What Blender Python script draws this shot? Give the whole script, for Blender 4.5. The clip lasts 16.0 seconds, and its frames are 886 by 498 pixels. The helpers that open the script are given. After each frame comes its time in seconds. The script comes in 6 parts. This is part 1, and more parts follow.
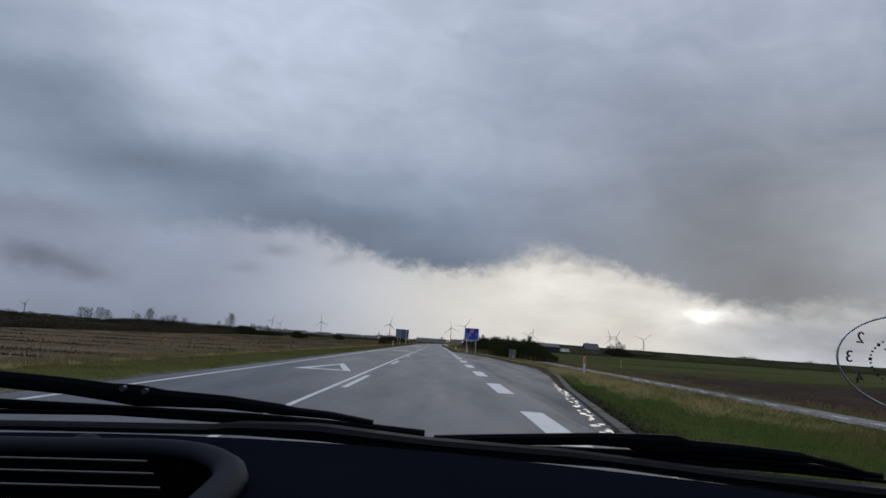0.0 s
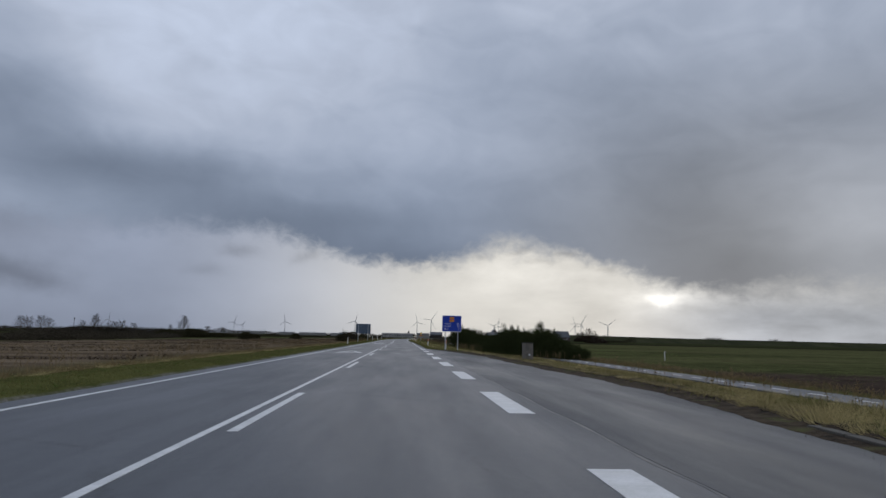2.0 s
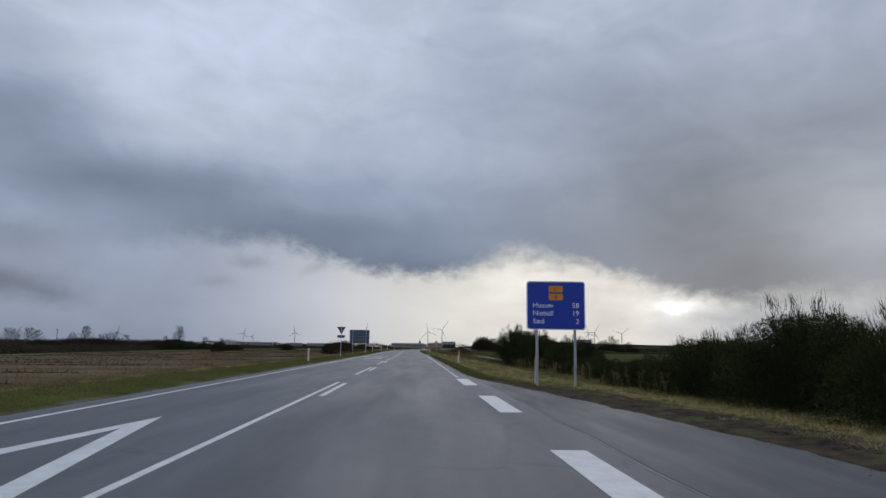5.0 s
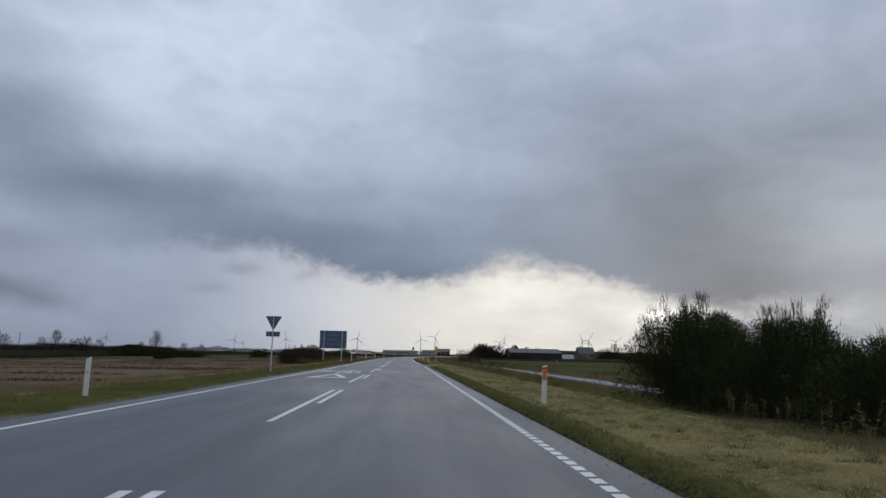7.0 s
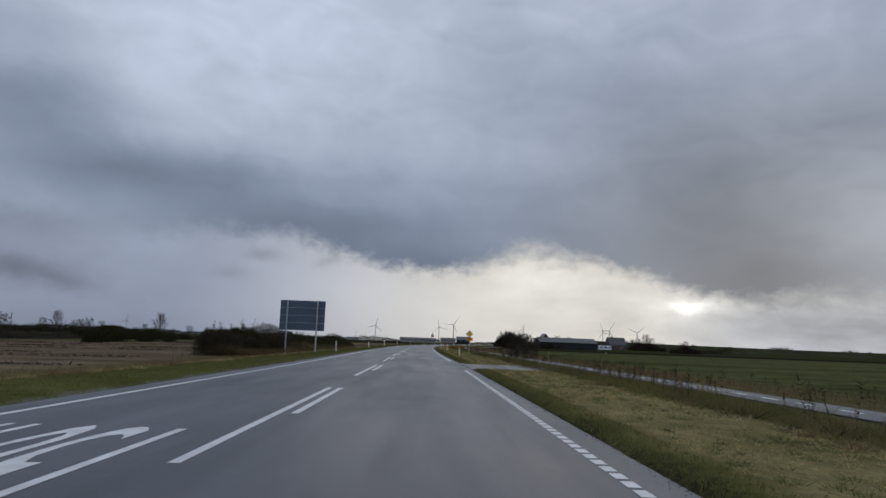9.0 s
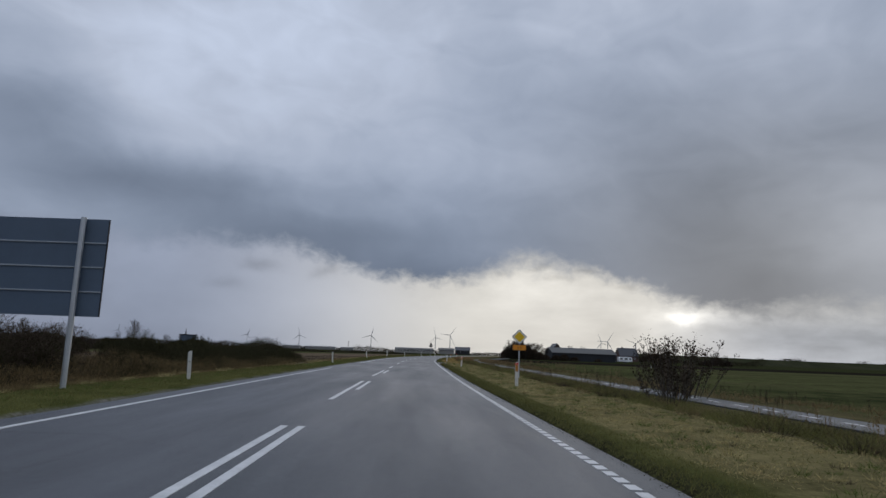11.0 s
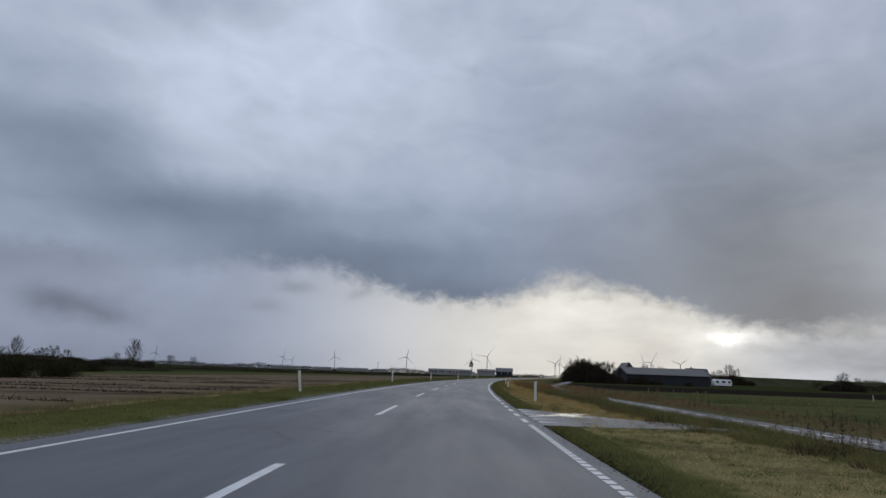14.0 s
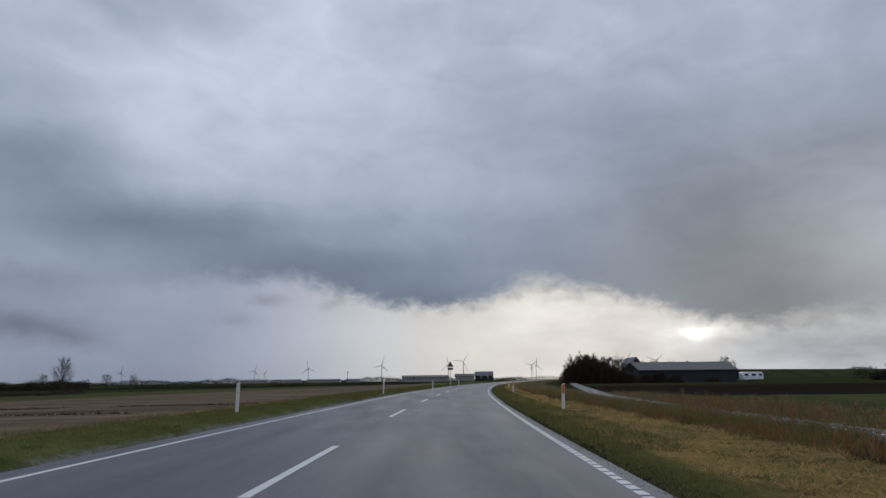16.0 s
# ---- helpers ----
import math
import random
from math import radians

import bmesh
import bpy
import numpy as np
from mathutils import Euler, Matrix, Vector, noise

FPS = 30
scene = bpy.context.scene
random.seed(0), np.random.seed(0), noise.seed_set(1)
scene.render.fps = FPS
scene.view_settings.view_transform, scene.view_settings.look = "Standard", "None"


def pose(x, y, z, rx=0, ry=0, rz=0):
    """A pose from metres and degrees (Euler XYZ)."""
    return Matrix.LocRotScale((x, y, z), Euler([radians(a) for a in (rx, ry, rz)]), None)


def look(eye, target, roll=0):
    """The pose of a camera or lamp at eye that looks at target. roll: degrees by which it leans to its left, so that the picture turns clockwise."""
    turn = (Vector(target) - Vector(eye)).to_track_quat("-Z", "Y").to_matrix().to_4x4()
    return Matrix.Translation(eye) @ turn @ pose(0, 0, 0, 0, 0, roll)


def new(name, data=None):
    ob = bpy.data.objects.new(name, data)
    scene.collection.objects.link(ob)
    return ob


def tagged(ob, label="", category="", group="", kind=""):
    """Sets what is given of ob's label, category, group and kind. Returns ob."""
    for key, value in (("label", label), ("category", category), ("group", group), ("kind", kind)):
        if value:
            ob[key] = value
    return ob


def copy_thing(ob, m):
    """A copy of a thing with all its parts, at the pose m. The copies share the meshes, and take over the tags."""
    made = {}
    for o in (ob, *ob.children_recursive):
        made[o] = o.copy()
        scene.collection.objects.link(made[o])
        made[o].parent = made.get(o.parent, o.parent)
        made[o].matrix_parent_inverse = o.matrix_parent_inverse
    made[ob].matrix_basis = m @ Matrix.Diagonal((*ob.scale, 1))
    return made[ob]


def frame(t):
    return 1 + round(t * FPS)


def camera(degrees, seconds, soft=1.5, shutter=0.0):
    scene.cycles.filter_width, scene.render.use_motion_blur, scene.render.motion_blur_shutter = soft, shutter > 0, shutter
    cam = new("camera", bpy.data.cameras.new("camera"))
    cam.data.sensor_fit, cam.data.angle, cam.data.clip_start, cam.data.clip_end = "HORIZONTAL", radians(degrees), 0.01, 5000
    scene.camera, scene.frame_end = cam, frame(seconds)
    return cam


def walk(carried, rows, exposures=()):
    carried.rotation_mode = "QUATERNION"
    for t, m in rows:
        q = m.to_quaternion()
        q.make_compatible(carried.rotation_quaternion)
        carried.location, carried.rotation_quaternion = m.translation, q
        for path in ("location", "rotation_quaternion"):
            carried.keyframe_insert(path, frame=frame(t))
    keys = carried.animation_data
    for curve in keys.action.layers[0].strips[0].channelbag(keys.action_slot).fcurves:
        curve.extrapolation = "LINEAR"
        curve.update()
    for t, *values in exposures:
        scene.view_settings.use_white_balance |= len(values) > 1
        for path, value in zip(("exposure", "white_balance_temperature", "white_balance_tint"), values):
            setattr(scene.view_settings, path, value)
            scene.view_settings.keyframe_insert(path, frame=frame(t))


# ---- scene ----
cam = camera(68.34, 16.0)


def eye(x, y, z, yaw, pitch, roll):
    return pose(x, y, z, 90 + pitch, 0, yaw) @ pose(0, 0, 0, 0, 0, roll)


PATH = [
    (0, 0.000, 0.000, 1.262, 0.044, 8.134, 3.909),
    (0.5, -0.024, 6.087, 1.252, -1.434, 7.779, 0.757),
    (1, -0.086, 12.287, 1.251, -3.826, 9.653, 1.468),
    (1.5, -0.108, 18.615, 1.237, -3.610, 8.190, 1.738),
    (2, -0.085, 25.109, 1.250, -3.254, 7.738, 1.358),
    (2.5, -0.058, 31.870, 1.253, -3.236, 7.363, 1.649),
    (3, -0.019, 38.841, 1.256, -3.125, 7.469, 1.141),
    (3.5, -0.000, 46.020, 1.242, -2.599, 7.740, 0.481),
    (4, 0.022, 53.382, 1.239, -2.470, 7.921, 0.439),
    (4.5, 0.042, 61.073, 1.238, -2.393, 8.232, 0.619),
    (5, 0.052, 69.032, 1.239, -2.359, 8.572, 0.893),
    (5.5, 0.040, 77.202, 1.241, -2.361, 8.838, 1.131),
    (6, -0.003, 85.521, 1.244, -2.388, 8.927, 1.204),
    (6.5, -0.064, 93.895, 1.253, -2.514, 8.815, 1.023),
    (7, -0.071, 102.869, 1.235, -2.943, 9.224, 1.164),
    (7.5, -0.001, 112.329, 1.248, -3.061, 9.811, 1.560),
    (8, 0.002, 121.854, 1.266, -2.486, 9.736, 1.503),
    (8.5, -0.036, 131.607, 1.247, -1.530, 7.698, 1.912),
    (9, -0.109, 141.402, 1.249, -1.264, 8.146, 2.112),
    (9.5, -0.201, 151.141, 1.251, -1.246, 8.328, 2.141),
    (10, -0.314, 160.837, 1.253, -1.319, 8.575, 2.136),
    (10.5, -0.427, 170.596, 1.256, -1.436, 8.838, 2.132),
    (11, -0.516, 180.524, 1.257, -1.549, 9.069, 2.168),
    (11.5, -0.559, 190.726, 1.255, -1.612, 9.221, 2.281),
    (12, -0.571, 201.101, 1.242, -1.682, 9.540, 2.827),
    (12.5, -0.593, 211.679, 1.257, -1.723, 9.829, 3.076),
    (13, -0.604, 222.442, 1.253, -1.684, 9.624, 2.904),
    (13.5, -0.577, 233.324, 1.233, 0.994, 9.522, 2.867),
    (14, -0.586, 244.195, 1.240, 1.656, 10.809, 2.037),
    (14.5, -0.603, 255.140, 1.261, 1.139, 11.656, 0.992),
    (15, -0.561, 266.066, 1.254, 0.468, 12.317, 0.921),
    (15.5, -0.456, 277.198, 1.242, -0.068, 11.855, 0.361),
    (16, -0.288, 288.555, 1.248, -0.882, 11.386, -0.688),
]
walk(cam, [(row[0], eye(*row[1:])) for row in PATH],
     ((0, 0.0), (3.5, 0.0), (6.0, 0.16), (7.2, 0.16), (8.5, 0.0), (13.0, 0.0), (14.5, 0.06), (16.0, 0.04)))

# ---- world: heavy broken overcast, the sun low behind the cloud ahead to the right ----
world = bpy.data.worlds.new("sky")
scene.world = world
world.use_nodes = True
scene.view_settings.exposure = 0.0


class Net:
    """Small helper for node trees."""

    def __init__(self, tree):
        self.tree, self.nodes, self.links = tree, tree.nodes, tree.links

    def put(self, socket, value):
        if isinstance(value, bpy.types.NodeSocket):
            self.links.new(value, socket)
        elif value is not None:
            socket.default_value = value

    def math(self, op, a, b=None, c=None, clamp=False):
        n = self.nodes.new("ShaderNodeMath")
        n.operation, n.use_clamp = op, clamp
        for k, v in enumerate((a, b, c)):
            self.put(n.inputs[k], v)
        return n.outputs[0]

    def mix(self, f, a, b, mode="MIX"):
        n = self.nodes.new("ShaderNodeMix")
        n.data_type, n.blend_type = "RGBA", mode
        self.put(n.inputs[0], f)
        for k, v in ((6, a), (7, b)):
            self.put(n.inputs[k], (*v, 1) if isinstance(v, tuple) and len(v) == 3 else v)
        return n.outputs[2]

    def noise(self, vector, scale, detail=4, rough=0.55, distort=0.0, color=False):
        n = self.nodes.new("ShaderNodeTexNoise")
        self.put(n.inputs["Vector"], vector)
        for k, v in (("Scale", scale), ("Detail", detail), ("Roughness", rough), ("Distortion", distort)):
            n.inputs[k].default_value = v
        return n.outputs["Color" if color else "Fac"]

    def ramp(self, f, stops, mode="EASE"):
        n = self.nodes.new("ShaderNodeValToRGB")
        n.color_ramp.interpolation = mode
        e = n.color_ramp.elements
        while len(e) < len(stops):
            e.new(0.5)
        for k, (p, c) in enumerate(stops):
            e[k].position = p
            e[k].color = (*c, 1) if isinstance(c, tuple) else (c, c, c, 1)
        self.put(n.inputs[0], f)
        return n.outputs[0]

    def span(self, f, a, b, c=0.0, d=1.0, smooth=False):
        n = self.nodes.new("ShaderNodeMapRange")
        n.interpolation_type = "SMOOTHSTEP" if smooth else "LINEAR"
        for k, v in enumerate((f, a, b, c, d)):
            self.put(n.inputs[k], v)
        return n.outputs[0]

    def vec(self, x, y, z):
        n = self.nodes.new("ShaderNodeCombineXYZ")
        for k, v in enumerate((x, y, z)):
            self.put(n.inputs[k], v)
        return n.outputs[0]

    def split(self, v):
        n = self.nodes.new("ShaderNodeSeparateXYZ")
        self.put(n.inputs[0], v)
        return n.outputs


def build_sky():
    t = world.node_tree
    t.nodes.clear()
    n = Net(t)
    out = t.nodes.new("ShaderNodeOutputWorld")
    bg = t.nodes.new("ShaderNodeBackground")
    way = t.nodes.new("ShaderNodeTexCoord").outputs["Generated"]
    x, y, z = n.split(way)
    az = n.math("DEGREES", n.math("ARCTAN2", x, y))
    el = n.math("DEGREES", n.math("ARCSINE", z))
    p = n.vec(az, n.math("MULTIPLY", el, 1.35), 0.0)
    # domain warp gives ragged cloud borders
    w = n.split(n.noise(p, 0.11, 5, 0.55, 0.0, True))
    w2 = n.split(n.noise(p, 0.45, 4, 0.5, 0.0, True))
    wx = n.math("ADD", n.math("MULTIPLY", n.math("SUBTRACT", w[0], 0.5), 6.5), n.math("MULTIPLY", n.math("SUBTRACT", w2[0], 0.5), 1.5))
    wy = n.math("ADD", n.math("MULTIPLY", n.math("SUBTRACT", w[1], 0.5), 3.2), n.math("MULTIPLY", n.math("SUBTRACT", w2[1], 0.5), 1.3))
    a, e = n.math("ADD", az, wx), n.math("ADD", el, wy)

    def lobe(a0, e0, sa, se, lean=0.0, aa=a, ee=e):
        """A soft cloud mass at azimuth a0, elevation e0 (degrees)."""
        da, de = n.math("SUBTRACT", aa, a0), n.math("SUBTRACT", ee, e0)
        if lean:
            de = n.math("SUBTRACT", de, n.math("MULTIPLY", da, lean))
        q = n.math("ADD", n.math("POWER", n.math("ABSOLUTE", n.math("DIVIDE", da, sa)), 2.0),
                   n.math("POWER", n.math("ABSOLUTE", n.math("DIVIDE", de, se)), 2.0))
        return n.math("POWER", 2.718, n.math("MULTIPLY", q, -1.0))

    # the cloud deck: thickness above its ragged base line
    base = n.ramp(n.span(az, -45, 45), [((p + 45) / 90, q / 12.0) for p, q in BASE_LINE], "CARDINAL")
    base = n.math("MULTIPLY", base, 12.0)
    rag = n.math("ADD", n.math("MULTIPLY", n.math("SUBTRACT", n.noise(p, 0.28, 4, 0.45, 0.3), 0.5), 2.0),
                 n.math("MULTIPLY", n.math("SUBTRACT", n.noise(p, 0.75, 5, 0.58, 0.3), 0.5), 2.2))
    over = n.math("ADD", n.math("SUBTRACT", el, base), rag)
    soft = n.math("ADD", n.span(az, -16, -6, 1.0, 0.75, True), n.span(az, 24, 30, 0.0, 0.4, True))
    soft = n.math("ADD", soft, n.math("MULTIPLY", n.span(az, 2, 6, 0.0, 0.45, True), n.span(az, 12, 17, 1.0, 0.0, True)))
    deck = n.span(over, n.math("MULTIPLY", soft, -0.9), n.math("MULTIPLY", soft, 1.5), 0, 1, True)
    # brightness of the deck's masses, from its belly upwards
    aw = n.math("ADD", az, n.math("MULTIPLY", wx, 0.55))
    ew = n.math("ADD", el, n.math("MULTIPLY", wy, 0.55))
    side = n.span(aw, -36, 36)
    val = None
    for k, (e0, row) in enumerate(DECK):
        ring = n.ramp(side, [(j / 12, v) for j, v in enumerate(row)], "CARDINAL")
        ring = n.split(ring)[0]
        if val is None:
            val = ring
        else:
            f = n.span(ew, DECK[k - 1][0], e0, 0, 1, True)
            val = n.math("ADD", n.math("MULTIPLY", val, n.math("SUBTRACT", 1.0, f)), n.math("MULTIPLY", ring, f))
    slant = n.vec(n.math("ADD", n.math("MULTIPLY", az, 0.8), n.math("MULTIPLY", el, 1.3)), n.math("SUBTRACT", n.math("MULTIPLY", el, 1.6), n.math("MULTIPLY", az, 0.55)), 4.0)
    puff = n.math("ADD", n.math("MULTIPLY", n.math("SUBTRACT", n.noise(slant, 0.13, 4, 0.45, 0.9), 0.5), 0.36),
                  n.math("MULTIPLY", n.math("SUBTRACT", n.noise(p, 0.34, 3, 0.45, 0.8), 0.5), 0.13))
    val = n.math("MULTIPLY", val, n.math("ADD", 1.0, n.math("MULTIPLY", puff, n.span(el, 5.0, 15.0, 0.45, 1.0))))
    # overhead, out past the deck seen ahead, the overcast is brighter
    val = n.math("ADD", val, n.span(el, 36, 70, 0.0, 1.0, True))
    warm = n.math("MULTIPLY", n.span(az, 0, 30, 0, 1, True), n.span(el, 28, 5, 0.12, 1, True))
    tint = n.mix(warm, n.mix(n.span(val, 0.20, 0.50), (0.80, 0.985, 1.34), (0.875, 0.99, 1.23)), (0.955, 1.0, 1.09))
    cloud = n.mix(1.0, tint, n.vec(val, val, val), "MULTIPLY")
    # the lit veil below the deck
    low = n.math("ADD", 0.315, n.math("MULTIPLY", n.span(az, -24, 7, 0, 1, True), 0.39))
    low = n.math("SUBTRACT", low, n.math("MULTIPLY", n.span(az, 22, 38, 0, 1, True), 0.16))
    low = n.math("ADD", low, n.math("MULTIPLY", n.math("SUBTRACT", n.noise(p, 0.14, 4, 0.5, 0.0), 0.5), 0.09))
    low = n.math("SUBTRACT", low, n.math("MULTIPLY", n.span(el, 4.5, 0.0, 0, 1, True), 0.05))
    bands = n.noise(n.vec(az, n.math("MULTIPLY", el, 3.2), 2.0), 0.17, 5, 0.55, 0.2)
    low = n.math("ADD", low, n.math("MULTIPLY", n.math("MULTIPLY", n.math("SUBTRACT", bands, 0.5), n.span(az, -6, 14, 0.0, 1.0, True)), 0.34))
    for a0, e0, sa, se, lean, amp in VEIL:
        low = n.math("ADD", low, n.math("MULTIPLY", lobe(a0, e0, sa, se, lean), amp))
    shade = n.math("MULTIPLY", n.span(over, -3.2, 0.6, 0, 1, True), n.span(az, -8, 4, 0.04, 0.15, True))
    low = n.math("MULTIPLY", low, n.math("SUBTRACT", 1.0, shade))
    lowtint = n.mix(n.span(az, -24, 6, 0, 1, True), (0.865, 0.99, 1.29), (1.03, 1.0, 0.935))
    lowtint = n.mix(n.math("MULTIPLY", n.span(az, 16, 30, 0, 1, True), n.span(el, 5.0, 2.0, 0.3, 1, True)), lowtint, (0.955, 1.0, 1.08))
    veil = n.mix(1.0, lowtint, n.vec(low, low, low), "MULTIPLY")
    col = n.mix(deck, veil, cloud)
    # the veiled sun breaking through under the deck
    glow = n.math("MULTIPLY", n.math("ADD", lobe(21.3, 3.9, 1.5, 0.55), n.math("MULTIPLY", lobe(21.3, 4.1, 4.0, 1.5), 0.22)), n.span(deck, 0.0, 1.0, 0.6, 0.12))
    col = n.mix(1.0, col, n.vec(glow, n.math("MULTIPLY", glow, 0.97), n.math("MULTIPLY", glow, 0.9)), "ADD")
    # a thin share of clear sky shines through everywhere
    clear = t.nodes.new("ShaderNodeTexSky")
    clear.sky_type, clear.sun_disc = "NISHITA", False
    clear.sun_elevation, clear.sun_rotation = radians(7), radians(21)
    col = n.mix(1.0, col, n.mix(1.0, clear.outputs[0], (0.0003, 0.0003, 0.0003), "MULTIPLY"), "ADD")
    n.put(bg.inputs[0], col)
    bg.inputs[1].default_value = 1.0
    t.links.new(bg.outputs[0], out.inputs[0])


# height of the deck's base in degrees, by azimuth
BASE_LINE = [(-45, 8.1), (-34, 8.1), (-26, 7.9), (-20, 8.1), (-15, 8.5), (-11, 8.1), (-8, 7.3), (-5, 6.6), (-2, 6.2), (1, 6.0), (2.6, 6.1), (4.2, 6.5), (6.7, 7.3), (8.7, 7.7),
             (11.6, 7.5), (14.4, 7.0), (17.2, 6.4), (19.8, 5.5), (22, 4.7), (25, 3.9), (28, 3.7), (30, 4.3), (34, 4.2), (45, 4.2)]
# brightness of the deck by elevation, each row from azimuth -36 to 36 in steps of 6
DECK = [(6.0, (0.297, 0.283, 0.287, 0.261, 0.22, 0.206, 0.194, 0.229, 0.248, 0.265, 0.225, 0.246, 0.349)),
        (9.5, (0.33, 0.32, 0.29, 0.235, 0.21, 0.216, 0.248, 0.283, 0.275, 0.266, 0.244, 0.298, 0.438)),
        (13.0, (0.32, 0.25, 0.213, 0.24, 0.304, 0.32, 0.345, 0.329, 0.305, 0.29, 0.253, 0.312, 0.386)),
        (17.0, (0.265, 0.285, 0.435, 0.491, 0.465, 0.445, 0.429, 0.407, 0.37, 0.304, 0.29, 0.304, 0.311)),
        (21.0, (0.394, 0.45, 0.586, 0.547, 0.524, 0.491, 0.452, 0.401, 0.381, 0.339, 0.334, 0.352, 0.356)),
        (25.0, (0.449, 0.518, 0.597, 0.584, 0.583, 0.549, 0.485, 0.423, 0.439, 0.417, 0.42, 0.438, 0.407)),
        (30.0, (0.51, 0.43, 0.406, 0.482, 0.584, 0.54, 0.489, 0.453, 0.519, 0.486, 0.446, 0.447, 0.396))]
VEIL = [(-31.5, 4.3, 3.2, 1.3, 0, -0.13), (-28.5, 3.9, 1.5, 0.8, 0, -0.05), (-34, 8.5, 7, 2.0, 0, -0.06), (-14.0, 6.9, 1.6, 0.5, 0, -0.09), (-16.5, 5.2, 2.2, 0.6, 0, -0.05), (-8.6, 6.6, 0.9, 0.6, 0, -0.09), (9.5, 7.3, 0.8, 0.25, 0, -0.16), (13.9, 7.3, 1.0, 0.3, 0, -0.22), (17.5, 6.2, 1.0, 0.25, 0, -0.16), (11.5, 6.4, 1.2, 0.2, 0.1, -0.10), (7.0, 6.9, 0.8, 0.25, 0, -0.10), (26.0, 3.2, 3.0, 0.4, 0, -0.08), (10, 6.3, 6, 1.6, 0, 0.10), (33, 2.2, 9, 1.5, 0, -0.16), (22, 1.6, 7, 0.9, 0, -0.07),
        (-25, 7.2, 6, 1.4, -0.1, 0.04), (-26, 2.2, 9, 1.0, 0, 0.02)]
build_sky()

sun = new("sun", bpy.data.lights.new("sun", "SUN"))
sun.data.energy, sun.data.angle, sun.data.color = 0.5, radians(60), (1.0, 0.95, 0.88)
sun.matrix_world = look((math.sin(radians(21)) * 100, math.cos(radians(21)) * 100, 12.5), (0, 0, 0))


# ---- materials ----
def material(name, rough=0.7, metal=0.0):
    m = bpy.data.materials.new(name)
    m.use_nodes = True
    n = Net(m.node_tree)
    b = m.node_tree.nodes["Principled BSDF"]
    b.inputs["Roughness"].default_value, b.inputs["Metallic"].default_value = rough, metal
    return m, n, b


def bump(n, b, height, strength=0.3, distance=0.02):
    k = n.nodes.new("ShaderNodeBump")
    k.inputs["Strength"].default_value, k.inputs["Distance"].default_value = strength, distance
    n.put(k.inputs["Height"], height)
    n.links.new(k.outputs[0], b.inputs["Normal"])


def place(n):
    return n.nodes.new("ShaderNodeTexCoord").outputs["Object"]


def island(n):
    return n.nodes.new("ShaderNodeNewGeometry").outputs["Random Per Island"]


def plain(name, color, rough=0.6, metal=0.0, vary=0.18, scale=3.0, relief=0.15, fine=40.0, gloss=0.4):
    """A painted, metal, plastic or wooden surface with stains and grain."""
    m, n, b = material(name, rough, metal)
    b.inputs["Specular IOR Level"].default_value = gloss
    p = place(n)
    big, small = n.noise(p, scale, 5, 0.6), n.noise(p, fine, 3, 0.6)
    f = n.math("ADD", n.math("MULTIPLY", big, 0.65), n.math("MULTIPLY", small, 0.35))
    lo, hi = tuple(c * (1 - vary) for c in color), tuple(min(1.0, c * (1 + vary)) for c in color)
    n.put(b.inputs["Base Color"], n.mix(n.span(f, 0.3, 0.7), lo, hi))
    n.put(b.inputs["Roughness"], n.span(big, 0.3, 0.7, max(0.05, rough - 0.1), min(1, rough + 0.1)))
    if relief:
        bump(n, b, small, relief, 0.004)
    return m


def leafy(name, lo, hi, rough=0.65, thin=0.0):
    """Grass, twigs and leaves: each blade has a shade of its own; thin blades let light through."""
    m, n, b = material(name, rough)
    f = n.math("ADD", n.math("MULTIPLY", island(n), 0.7), n.math("MULTIPLY", n.noise(place(n), 0.35, 3), 0.4))
    col = n.mix(n.span(f, 0.1, 0.95), lo, hi)
    n.put(b.inputs["Base Color"], col)
    b.inputs["Specular IOR Level"].default_value = 0.04 if thin else 0.0
    if thin:
        lucent, blend = n.nodes.new("ShaderNodeBsdfTranslucent"), n.nodes.new("ShaderNodeMixShader")
        n.put(lucent.inputs["Color"], col)
        blend.inputs[0].default_value = thin
        n.links.new(b.outputs[0], blend.inputs[1])
        n.links.new(lucent.outputs[0], blend.inputs[2])
        n.links.new(blend.outputs[0], n.nodes["Material Output"].inputs["Surface"])
    return m



